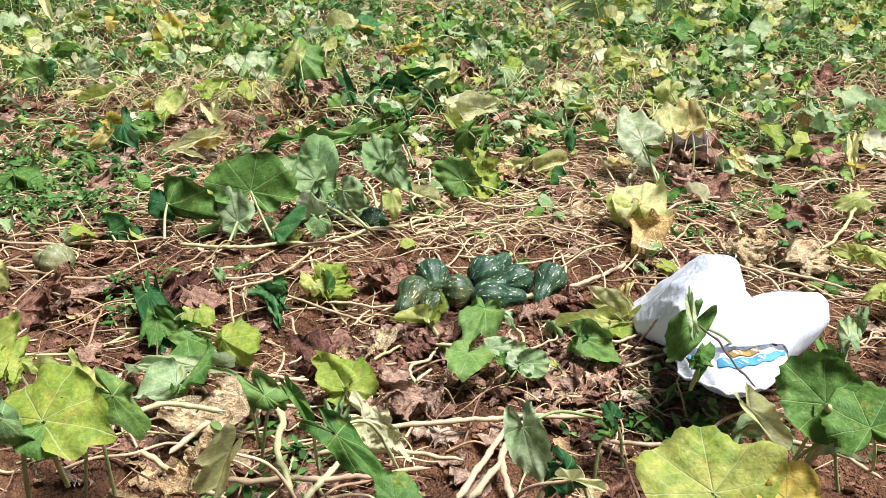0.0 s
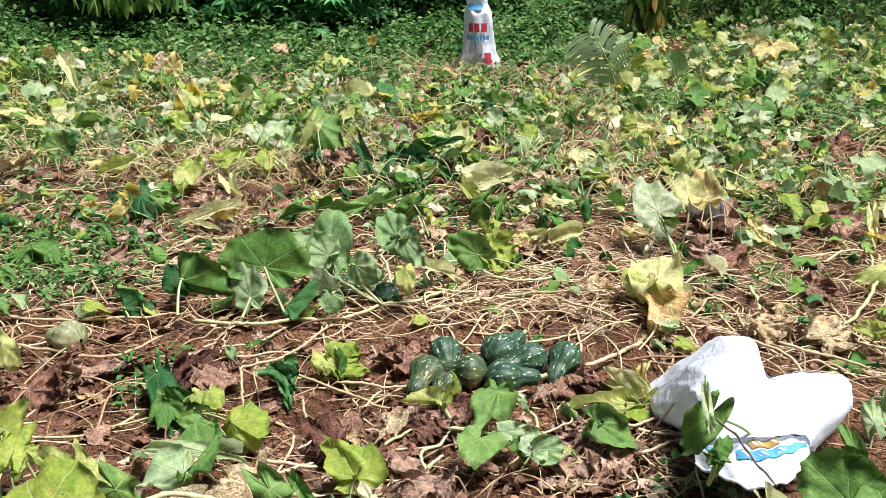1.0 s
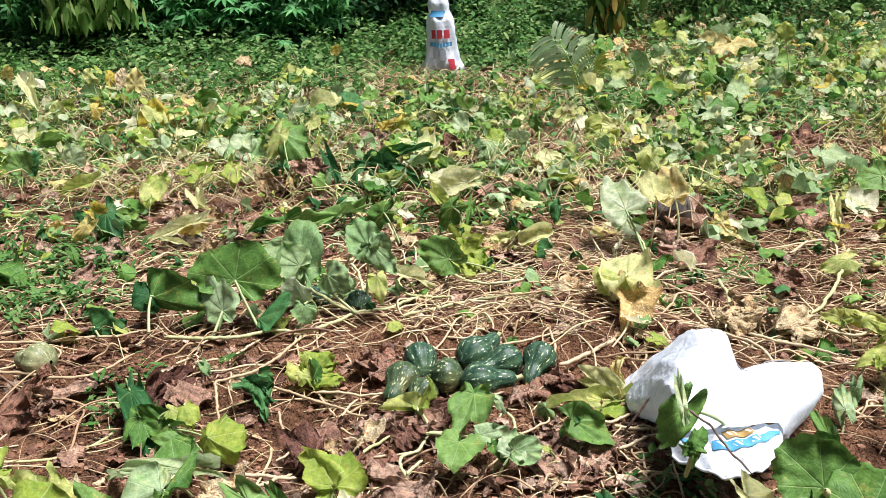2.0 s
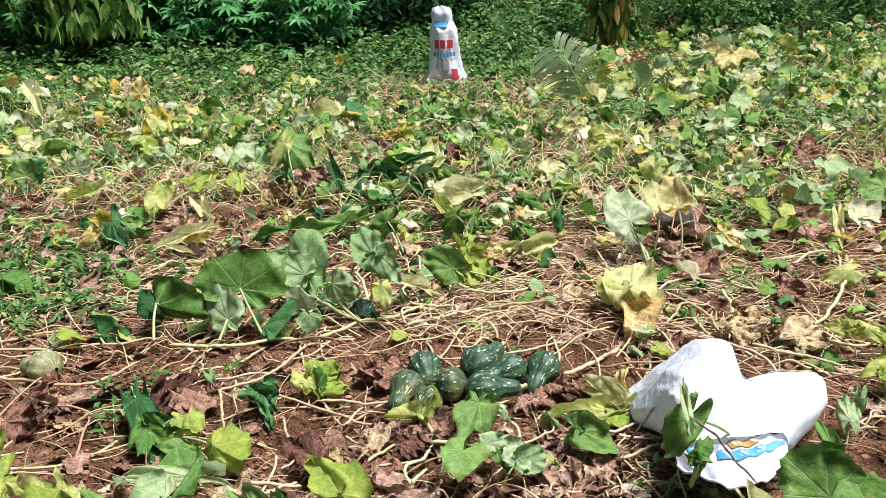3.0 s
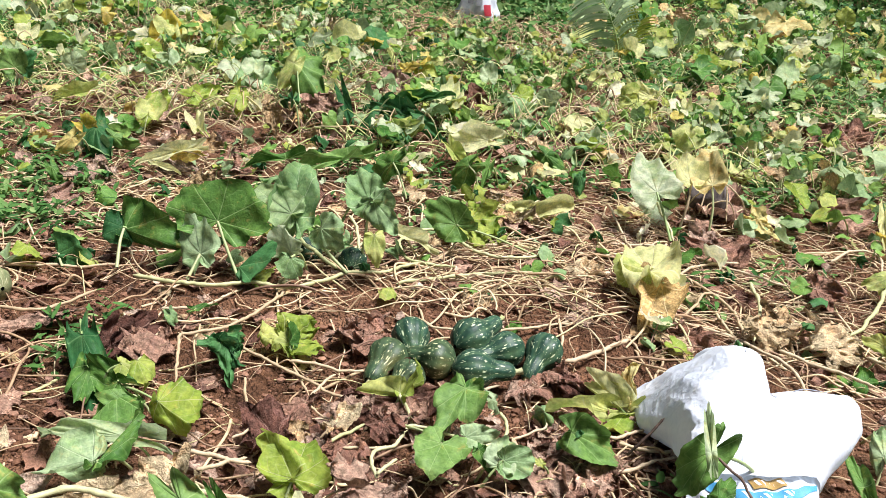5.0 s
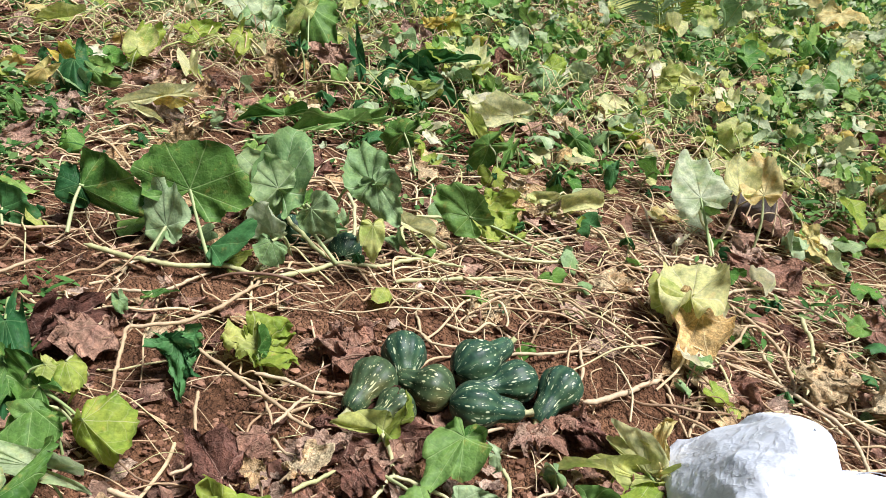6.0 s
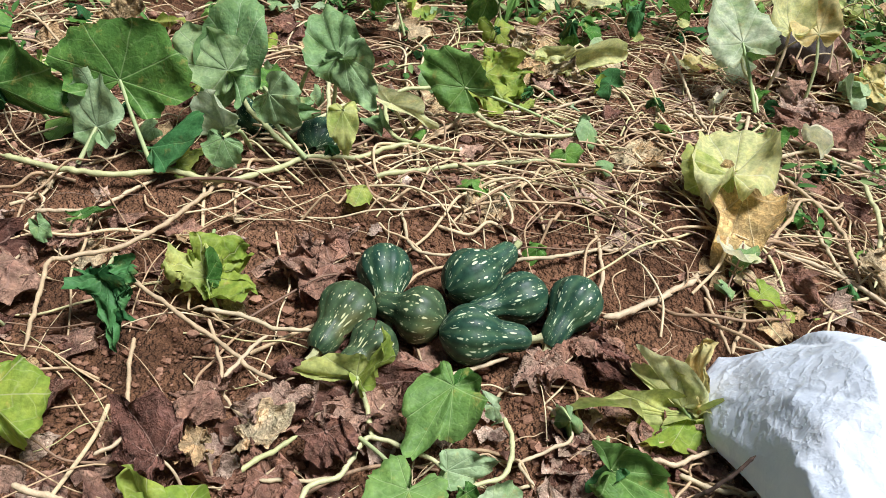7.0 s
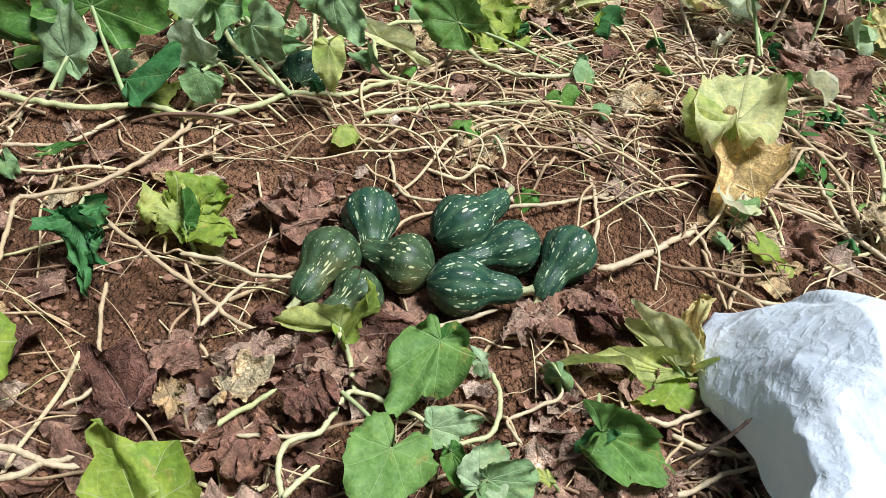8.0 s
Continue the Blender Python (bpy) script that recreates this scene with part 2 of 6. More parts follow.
def tube(line, radius, sides=6, end=None):
    """Verts and quads of a tube along a line; the radius runs from radius to end."""
    line = np.asarray(line, float)
    n = len(line)
    d = np.gradient(line, axis=0)
    d /= np.linalg.norm(d, axis=1)[:, None] + 1e-9
    ref = np.where(np.abs(d[:, 2:]) > 0.9, [[1.0, 0, 0]], [[0, 0, 1.0]])
    a = np.cross(d, ref)
    a /= np.linalg.norm(a, axis=1)[:, None] + 1e-9
    b = np.cross(d, a)
    r = np.linspace(radius, radius if end is None else end, n)[:, None, None] if np.isscalar(radius) else np.asarray(radius)[:, None, None]
    th = np.linspace(0, 2 * np.pi, sides, endpoint=False)
    v = line[:, None] + r * (np.cos(th)[None, :, None] * a[:, None] + np.sin(th)[None, :, None] * b[:, None])
    return v.reshape(-1, 3), grid_faces(n, sides, True)


class Batch:
    """Collects many small meshes into one."""
    def __init__(self):
        self.v, self.f, self.u, self.n = [], [], [], 0

    def add(self, v, f, uv=None):
        self.v.append(v)
        self.f.append(np.asarray(f) + self.n)
        self.u.append(uv if uv is not None else np.zeros((len(v), 2)))
        self.n += len(v)

    def make(self, name, material, smooth=True):
        return build(name, np.vstack(self.v), np.vstack(self.f), material, np.vstack(self.u), smooth)


# ---- squash leaves ----
def bent(x, y, z, phi, cut, angle, soft=0.16):
    """Bends what lies beyond a line over it, by the angle in radians; soft is the length of the bend."""
    d = x * math.cos(phi) + y * math.sin(phi) - cut
    a = np.clip(d / soft, 0, 1) * angle
    r = soft / angle
    arc, rest = r * np.sin(a), np.maximum(d - soft, 0)
    new_d = np.where(d > 0, arc + rest * np.cos(a) - z * np.sin(a), d)
    lift = np.where(d > 0, r * (1 - np.cos(a)) + rest * np.sin(a) + z * np.cos(a), z)
    return x + (new_d - d) * math.cos(phi), y + (new_d - d) * math.sin(phi), lift


def blade(seed, shape="flat", width=1.0, rings=6, segs=40, lobes=0.032, flops=0, lop=0, heel=1.0):
    """A squash leaf of length 1 from stalk joint (origin) to tip (+y), upper side +z. Returns verts, quads, uv."""
    g = np.random.default_rng(seed)
    lobes = {"lobed": 0.15, "dry": 0.025}.get(shape, lobes)
    limp = 0.5 if shape == "open" else 1.0
    shape = "flat" if shape in ("lobed", "open") else shape
    th = np.linspace(-math.pi, math.pi, segs + 1)[None, :]
    q = (np.linspace(0.0, 1, rings + 1) ** 0.9)[:, None]
    p1, p2, p3, p4, p5 = g.uniform(0, 6.28, 5)
    base = 0.98 - 0.42 * (np.abs(th) / math.pi) ** 1.5
    five = lobes * g.uniform(.6, 1.5) * (np.cos(th * 5) - 0.25 * np.cos(th * 10)) * (np.abs(th) < 2.7)
    teeth = 0.030 * np.abs(np.sin(th * 13 + p1)) + 0.014 * np.sin(th * 23 + p2 + np.sin(th * 3)) + 0.05 * np.sin(th * 2 + p3) + 0.04 * np.sin(th * 3 + p4)
    ragged = 0.028 * np.sin(th * 7 + p5) * np.sin(th * 17 + p1)
    notch = 1 - 0.93 * np.exp(-((math.pi - np.abs(th)) / 0.46) ** 2)
    ro = (base + five + teeth + ragged) * notch
    ro = ro / ro[0, segs // 2]
    r = ro * q
    x, y = r * np.sin(th) * width * 0.95, r * np.cos(th)
    z = np.zeros_like(x)
    wav = np.sin(th * g.integers(3, 6) + p1) * 0.6 + np.sin(th * g.integers(6, 10) + p2) * 0.5
    turn = g.uniform(0, 6.28)
    roll = limp * g.uniform(-0.30, 0.16) * (x * math.cos(turn) + y * math.sin(turn)) ** 2 * np.sign(x * math.cos(turn) + y * math.sin(turn) + 0.15)
    puff = 0.014 * np.cos(th * 8) * np.sin(q * 2.4)
    if shape == "flat":
        z += 0.10 * r ** 2 + 0.11 * wav * q ** 3 - 0.14 * np.maximum(y, 0) ** 3 + puff + roll
    elif shape == "cup":
        z += 0.34 * r ** 2 + 0.13 * wav * q ** 3 + puff + roll
    elif shape == "droop":
        z += -0.42 * np.abs(x) ** 1.4 - 0.30 * np.maximum(y, 0) ** 2 + 0.13 * wav * q ** 3 - 0.15 * np.maximum(-y, 0) + puff + roll
        x = x * 0.86
    elif shape == "fold":
        z += 0.95 * np.abs(x) + 0.12 * wav * q ** 2 - 0.22 * np.maximum(y, 0) ** 2 + puff
        x = x * 0.62
    elif shape == "wilt":
        z += -0.75 * r + 0.20 * np.cos(th * 5 + p1) * q + 0.10 * wav * q
        x, y = x * (0.55 + 0.12 * np.cos(th * 5 + p1)), y * (0.55 + 0.12 * np.cos(th * 6 + p3))
    if shape == "dry":
        spots = list(zip(x.ravel(), y.ravel()))
        k = np.array([noise.noise((a * 2.4 + seed, b * 2.4, 1.7)) for a, b in spots]).reshape(x.shape)
        k2 = np.array([0.5 - abs(noise.noise((a * 5 + seed, b * 5, 5.1))) for a, b in spots]).reshape(x.shape)
        k3 = np.array([0.5 - abs(noise.noise((a * 11, b * 11 + seed, 3.3))) for a, b in spots]).reshape(x.shape)
        edge = 1 - 0.30 * q ** 2 * (0.5 + 0.5 * np.sin(th * 6 + p2 + 2 * np.sin(th * 3 + p4)))
        x, y = x * edge, y * edge
        z += 0.26 * k * q + 0.26 * (k2 - 0.25) * q + 0.16 * (k3 - 0.25) * q + 0.16 * q ** 3 * np.sin(th * 2 + p3) + 0.06 * np.cos(th * 9 + p1) * q ** 1.5
        x, y = x * (1 - 0.30 * q * np.sin(th * 2 + p1)) + 0.32 * k2 * q - 0.08 * q, y * (1 - 0.30 * q * np.cos(th * 3 + p2)) + 0.30 * k * q
    else:
        k2 = 0.045 * np.sin(x * 7 + p3) * np.sin(y * 8 + p1) + 0.028 * np.sin(x * 17 + p1) * np.sin(y * 15 + p2)
        z += k2 * q
    if shape in ("flat", "cup", "droop"):
        # one or two creases along veins, pleats between the veins, a curled margin
        for _ in range(2):
            phi, bend, cut = g.uniform(-1.3, 1.3), limp * g.choice((-1, 1)) * g.uniform(0.12, 0.60), g.uniform(-0.05, 0.35)
            d = x * math.cos(phi) - y * math.sin(phi) * g.uniform(0.2, 0.8) - cut
            d = 0.5 * (d + np.sqrt(d * d + 0.03)) - 0.08
            z += bend * d
            x = x - 0.28 * bend * bend * d * math.cos(phi)
        z += (0.05 * np.abs(np.sin(th * 4 + 0.2)) - 0.03) * np.sin(q * 2.6)
        rim = np.clip(q - 0.72, 0, 1) / 0.28
        curl = np.sin(th * g.integers(2, 4) + p5)
        z += rim ** 2 * (0.12 * curl + 0.05 * np.sin(th * 11 + p2))
        x, y = x * (1 - 0.07 * rim ** 2 * np.abs(curl)), y * (1 - 0.07 * rim ** 2 * np.abs(curl))
    y = np.where(y < 0, y * heel, y)
    if lop:
        # one half has curled in under the other
        gone = x * lop < 0
        z, x = np.where(gone, z - 0.5 * np.abs(x), z), np.where(gone, 0.25 * x, x)
    for i in range(flops):
        # part of the blade has gone limp and hangs over a soft bend
        phi, cut, angle = g.uniform(0, 6.28), g.uniform(0.05, 0.5), g.uniform(0.5, 1.9) * g.choice((-1, -1, 1))
        x, y, z = bent(x, y, z, phi, cut, angle)
    uv = np.stack([0.5 + 0.5 * (r * np.sin(th)), 0.5 + 0.5 * (r * np.cos(th))], -1).reshape(-1, 2)
    return np.stack([x, y, z], -1).reshape(-1, 3), grid_faces(rings + 1, segs + 1), uv


def turned(heading, rise, bank):
    return (Matrix.Rotation(radians(heading), 3, "Z") @ Matrix.Rotation(radians(rise), 3, "X") @ Matrix.Rotation(radians(bank), 3, "Y"))


LOOKS = {
    "green": "fresh green squash leaf", "dark": "dark green squash leaf", "grey": "grey-green squash leaf", "mint": "pale grey-green squash leaf", "lime": "yellowing light green squash leaf",
    "yellow": "yellow dying squash leaf", "pale": "bleached cream squash leaf", "buff": "dead buff-yellow squash leaf", "tan": "dry tan squash leaf", "brown": "withered brown squash leaf",
}
HOW = {"flat": "spread flat", "open": "fully opened", "lobed": "with deep lobes", "cup": "cupped upwards", "droop": "with drooping edges", "fold": "folded lengthwise", "wilt": "hanging limp", "dry": "crumpled on the soil"}
count = 0


def leaf(tone, shape, at, length, width, heading, rise, bank, foot=None, thick=0.0034, lop=0, heel=1.0):
    """One leaf as a thing: its blade and its stalk, from the foot on the ground to the joint."""
    global count
    count += 1
    dry = shape == "dry"
    v, f, uv = blade(count, shape, width, 11 if dry else 10, 76 if dry else 64, flops={"droop": 1, "flat": count % 2}.get(shape, 0), lop=lop, heel=heel)
    rot = np.array(turned(heading, rise, bank))
    high = at[2] > 0.09
    where = " on a bent stalk" if high else " among dry vines"
    top = thing("squash_leaf", LOOKS[tone] + " " + HOW[shape] + ("" if dry else where), "leaf", "squash leaves", at)
    part("blade", build("blade", (v * length) @ rot.T, f, LEAF[tone], uv), top)
    a = radians(heading + 37 * math.sin(count * 1.7))
    given = foot
    if foot is None:
        away = 0.35 * at[2] + 0.45 * length
        foot = (at[0] + away * math.sin(a), at[1] - away * math.cos(a) + 0.4 * at[2], 0)
        foot = (foot[0], foot[1], rough_ground(foot[0], foot[1]) + 0.002)
    b = np.array(foot, float) - at
    lift = 0.10 if given is None else 0.03
    back = rot @ np.array((0, -1.0, 0))
    mid = b * 0.42 + np.array((0, 0, lift * np.linalg.norm(b))) + back * lift * np.linalg.norm(b)
    tv, tf = tube(smooth_line([b, mid, (0, 0, 0)], 14), thick * (1.25 if high else 0.9), 7, thick * (0.9 if high else 0.6))
    part("stalk", build("stalk", tv, tf, vine_dry if tone in ("tan", "brown", "pale") else stalk_green), top)
    return top


def spread_leaf(tone, shape, joint, tip, side, foot=None, half_only=False, heel=0.4):
    """A leaf laid out by its stalk joint, its tip and the widest point of one edge."""
    j, t, e = (np.array(p, float) for p in (joint, tip, side))
    length = np.linalg.norm(t - j)
    y = (t - j) / length
    across = (e - j) - y * ((e - j) @ y)
    half = np.linalg.norm(across)
    x = across / half
    z = np.cross(x, y)
    lop = 1 if half_only else 0
    if z[2] < 0:
        x, z, lop = -x, -z, -lop
    rot = Matrix((x, y, z)).transposed()
    rx, ry, rz = (math.degrees(a) for a in rot.to_euler("YXZ"))
    return leaf(tone, shape, tuple(joint), length, half / (0.93 * length), rz, rx, ry, foot, 0.0044, lop, heel)


# ---- squash fruit ----
def rind_mat(name, dark, light, fleck, patch):
    """Speckled rind: dark ribs, pale flecks stretched from stalk to blossom end."""
    m, t, b = nodes(name)
    uv = nd(t, "UVMap").outputs[0]
    def flecks(scale, least, most, shift):
        mp = nd(t, "Mapping")
        mp.inputs["Scale"].default_value, mp.inputs["Location"].default_value = scale, (shift, shift * 2, 0)
        t.links.new(uv, mp.inputs[0])
        vo = nd(t, "TexVoronoi")
        vo.inputs["Scale"].default_value = 1.0
        t.links.new(mp.outputs[0], vo.inputs["Vector"])
        pick = nd(t, "SeparateColor")
        t.links.new(vo.outputs["Color"], pick.inputs[0])
        size = calc(t, "ADD", least, calc(t, "MULTIPLY", calc(t, "POWER", pick.outputs[0], 2.0), most - least))
        size = calc(t, "MULTIPLY", size, calc(t, "ADD", 0.55, calc(t, "MULTIPLY", tex(t, "Noise", 60, 3).outputs["Fac"], 0.9)))
        return calc(t, "MULTIPLY", calc(t, "MINIMUM", calc(t, "MAXIMUM", calc(t, "MULTIPLY", calc(t, "SUBTRACT", size, vo.outputs["Distance"]), 14.0), 0.0), 1.0), 0.85)

    spots = calc(t, "MAXIMUM", flecks((44, 9.5, 1), 0.02, 0.42, 0.3), flecks((50, 5.5, 1), -0.12, 0.32, 4.1))
    dots = calc(t, "MULTIPLY", flecks((110, 26, 1), 0.04, 0.36, 9.7), 0.7)
    big = tex(t, "Noise", 11, 3).outputs["Fac"]
    col = mix(t, ramp(t, big, [(0.38, (0, 0, 0)), (0.68, (1, 1, 1))]), dark, light)
    col = mix(t, ramp(t, tex(t, "Noise", 7, 2).outputs["Fac"], [(0.56, (0, 0, 0)), (0.72, (0.8, 0.8, 0.8))]), col, patch)
    xyz = nd(t, "SeparateXYZ")
    t.links.new(uv, xyz.inputs[0])
    rib = calc(t, "ABSOLUTE", calc(t, "SINE", calc(t, "MULTIPLY", xyz.outputs[0], 31.4159)))
    col = mix(t, calc(t, "MULTIPLY", calc(t, "POWER", rib, 6.0), 0.35), col, (0.10, 0.17, 0.07))
    col = mix(t, 0.7, col, ramp(t, tex(t, "Noise", 75, 5).outputs["Fac"], [(0.3, (0.45, 0.45, 0.45)), (0.7, (1.2, 1.2, 1.2))]), "MULTIPLY")
    col = mix(t, calc(t, "MAXIMUM", spots, dots), col, fleck)
    t.links.new(col, b.inputs["Base Color"])
    b.inputs["Roughness"].default_value = 0.5
    b.inputs["Specular IOR Level"].default_value = 0.3
    bump(t, b, tex(t, "Noise", 90, 3).outputs["Fac"], 0.35, 0.002)
    return m


RIND = rind_mat("green rind", (0.013, 0.044, 0.026), (0.030, 0.085, 0.046), (0.60, 0.66, 0.40), (0.045, 0.085, 0.03))
RIND_OLIVE = rind_mat("olive rind", (0.026, 0.056, 0.024), (0.066, 0.095, 0.036), (0.60, 0.60, 0.32), (0.16, 0.15, 0.05))
stem_mat = plain("fruit stem", [(0.0, (0.35, 0.38, 0.16)), (1.0, (0.50, 0.48, 0.26))], 90, 0.7, False, 0.5, 0.002)
count_fruit = 0


def squash(at, length, girth, heading, rise, material=RIND, neck=0.42, bend=0.0, label="", stem=True):
    """Bottle-shaped squash: bulb at the given centre, neck along the heading (degrees, 0 is +y)."""
    global count_fruit
    count_fruit += 1
    n, k = 30, 48
    s = np.linspace(0, 1, n)
    r = np.interp(s, [0, .03, .09, .18, .30, .42, .54, .66, .78, .90, .96, 1], [0.03, .36, .62, .87, 1, .97, .80, (neck + 0.62) / 2, neck + .06, neck, neck * .9, neck * .45])
    r = np.convolve(np.pad(r, 1, mode="edge"), [.2, .6, .2], "valid")
    th = np.linspace(0, 2 * np.pi, k + 1)
    ribs = 1 + 0.04 * np.cos(10 * th)[None] * np.sin(np.pi * np.clip(s * 1.1, 0, 1))[:, None]
    rr = r[:, None] * ribs * girth / 2
    y = ((s - 0.32) * length)[:, None] * np.ones_like(th)[None]
    x = rr * np.cos(th)[None] + bend * np.clip(s - 0.4, 0, 1)[:, None] ** 2 * length
    z = rr * np.sin(th)[None] - girth * 0.10 * np.clip(s - 0.5, 0, 1)[:, None]
    rot = np.array(turned(heading, rise, 37.0 * count_fruit))
    v = np.stack([x, y, z], -1).reshape(-1, 3) @ rot.T
    uv = np.stack([np.tile(th / (2 * np.pi), (n, 1)), np.tile(s[:, None], (1, k + 1))], -1).reshape(-1, 2)
    top = thing("squash", label or "dark green squash with pale flecks lying in the pile", "squash", "harvested squashes", at)
    part("rind", build("rind", v, grid_faces(n, k + 1), material, uv), top)
    if stem:
        e = 0.68 * length
        xo = bend * 0.36 * length
        line = [(xo, e - .006, -girth * .05), (xo * 1.2, e + .008, -girth * .05), (xo * 1.3 + .004, e + .022, -girth * .04)]
        tv, tf = tube(smooth_line(line, 8), [0.0125, .010, .008, .0072, .007, .0072, .0078, .0085], 10)
        ang = np.tile(np.arange(10), 8)
        mid = np.repeat(tv.reshape(8, 10, 3).mean(1), 10, 0)
        tv = mid + (tv - mid) * np.where(ang % 2 == 0, 1.18, 0.84)[:, None]
        part("stem", build("stem", tv @ rot.T, tf, stem_mat), top, "five-ribbed cut green stem")
    return top


squash((-0.040, 0.092, 0.056), 0.165, 0.105, 198, -14, RIND, 0.46, label="dark green squash with a pale streak, neck on the soil")
squash((-0.074, -0.036, 0.054), 0.160, 0.106, 163, -10, RIND_OLIVE, 0.5, label="striped green squash with a paler belly lying in the pile")
squash((-0.006, -0.103, 0.046), 0.120, 0.092, 150, -5, RIND_OLIVE, 0.5, stem=False, label="small olive-green squash half hidden under a forked leaf")
squash((0.058, -0.012, 0.052), 0.135, 0.108, 78, -6, RIND_OLIVE, 0.45, label="round olive-brown squash in the middle of the pile")
squash((0.122, 0.108, 0.060), 0.180, 0.116, -38, 4, RIND, 0.44, 0.15, label="large dark green squash with many cream flecks")
squash((0.226, 0.098, 0.050), 0.165, 0.102, 128, -6, RIND, 0.42, label="dark green flecked squash wedged behind another one")
squash((0.145, -0.038, 0.054), 0.165, 0.108, -72, -4, RIND, 0.45, label="deep green squash with rows of fine cream dots")
squash((0.326, 0.112, 0.056), 0.165, 0.104, 158, -14, RIND, 0.46, -0.25, label="bottle-necked green squash beside a thick dry vine")

grey_rind = plain("grey rotten rind", [(0.0, (0.12, 0.10, 0.09)), (1.0, (0.17, 0.145, 0.13))], 40, 0.8, False, 0.7, 0.004)
squash((-1.23, 0.03, 0.05), 0.15, 0.115, 70, -5, rind_mat("pale rind", (0.20, 0.22, 0.10), (0.30, 0.30, 0.14), (0.55, 0.53, 0.32), (0.38, 0.34, 0.18)), 0.5, label="pale ripening squash half hidden under a dry vine", stem=False)
squash((-0.47, 0.55, 0.05), 0.15, 0.10, 40, 0, RIND, 0.45, label="dark green squash hidden under the large leaves", stem=False)
squash((-0.31, 0.52, 0.05), 0.16, 0.095, 10, -5, RIND, 0.45, label="dark green squash lying behind a drooping leaf", stem=False)
squash((0.98, 1.60, 0.07), 0.17, 0.16, 80, 0, grey_rind, 0.6, label="grey rotten squash wrapped in dry stems", stem=False)

# ---- white woven sack, thrown down empty over the plants ----
def woven_mat():
    m, t, b = nodes("white woven plastic")
    w = nd(t, "TexWave")
    w.inputs["Scale"].default_value = 320
    t.links.new(nd(t, "TexCoord").outputs["Object"], w.inputs["Vector"])
    cr = tex(t, "Noise", 16, 6, rough=0.65).outputs["Fac"]
    col = ramp(t, cr, [(0.25, (0.63, 0.69, 0.76)), (0.5, (0.74, 0.79, 0.83)), (0.8, (0.81, 0.84, 0.865))])
    t.links.new(col, b.inputs["Base Color"])
    b.inputs["Roughness"].default_value = 0.45
    ridge = calc(t, "ABSOLUTE", calc(t, "SUBTRACT", tex(t, "Noise", 13, 2, rough=0.4).outputs["Fac"], 0.5))
    crease = calc(t, "ABSOLUTE", calc(t, "SUBTRACT", tex(t, "Noise", 34, 3, rough=0.5).outputs["Fac"], 0.5))
    h = calc(t, "ADD", calc(t, "MULTIPLY", calc(t, "MINIMUM", ridge, 0.1), -3.0), calc(t, "MULTIPLY", calc(t, "MINIMUM", crease, 0.1), -1.6))
    bump(t, b, calc(t, "ADD", h, calc(t, "MULTIPLY", w.outputs["Fac"], 0.008)), 0.5, 0.009)
    see_through(t, b, col, 0.2)
    return m


woven = woven_mat()
ink_blue = plain("blue print", [(0.0, (0.06, 0.26, 0.46)), (1.0, (0.08, 0.32, 0.52))], 60, 0.5, False, 0.4, 0.0005)
ink_ochre = plain("ochre print", [(0.0, (0.38, 0.24, 0.07)), (1.0, (0.42, 0.28, 0.09))], 60, 0.5, False, 0.5, 0.0005)
ink_red = plain("red print", [(0.0, (0.55, 0.05, 0.07)), (1.0, (0.55, 0.05, 0.07))], 60, 0.5, False, 0.4, 0.0005)
ink_grey = plain("grey print", [(0.0, (0.34, 0.36, 0.38)), (1.0, (0.34, 0.36, 0.38))], 60, 0.5, False, 0.4, 0.0005)


def bell(v, c, w):
    return np.exp(-((v - c) / w) ** 2)


def sack_top(s, q):
    """Upper sheet of the thrown sack: s from its left flank to its right end, q from the raised mouth to the far side."""
    at = [0, 0.25, 0.45, 0.65, 0.85, 1]
    left = np.stack([np.interp(q, at, [0.600, 0.640, 0.612, 0.562, 0.552, 0.600]), -0.56 + 0.64 * q, np.interp(q, at, [0.190, 0.180, 0.130, 0.050, 0.030, 0.022])], -1)
    right = np.stack([np.interp(q, at, [0.845, 0.925, 1.005, 1.075, 1.115, 1.100]), -0.57 + 0.66 * q, np.interp(q, at, [0.225, 0.180, 0.135, 0.100, 0.070, 0.030])], -1)
    p = left + s[..., None] * (right - left)
    x, y = p[..., 0], p[..., 1]
    tent = np.interp(x, [0.53, 0.60, 0.72, 0.80, 0.85, 0.90], [0, 0.22, 1, 0.92, 0.12, 0])
    hood = 0.165 * tent * np.where(y > -0.15, bell(y, -0.15, 0.17), 0.3 * bell(y, -0.15, 0.45) + 0.7 * bell(y, -0.15, 0.16))
    tuck = 0.035 * np.exp(-np.abs(x - 0.862 - 0.30 * (y + 0.06)) / 0.03) * np.clip((y + 0.50) / 0.2, 0, 1)
    shoulder = np.clip(s / 0.13, 0, 1) ** 0.6 * np.clip((1 - s) / 0.06, 0, 1) ** 0.5 * np.clip((1 - q) / 0.12, 0, 1) ** 0.55
    p[..., 1] -= 0.03 * np.sin(np.pi * np.clip(s, 0, 1)) * (1 - q) + 0.02 * bell(s, 0.5, 0.08) * q
    p[..., 2] += shoulder * np.maximum(0.022 + 0.035 * q + hood - tuck, 0.003)
    return p


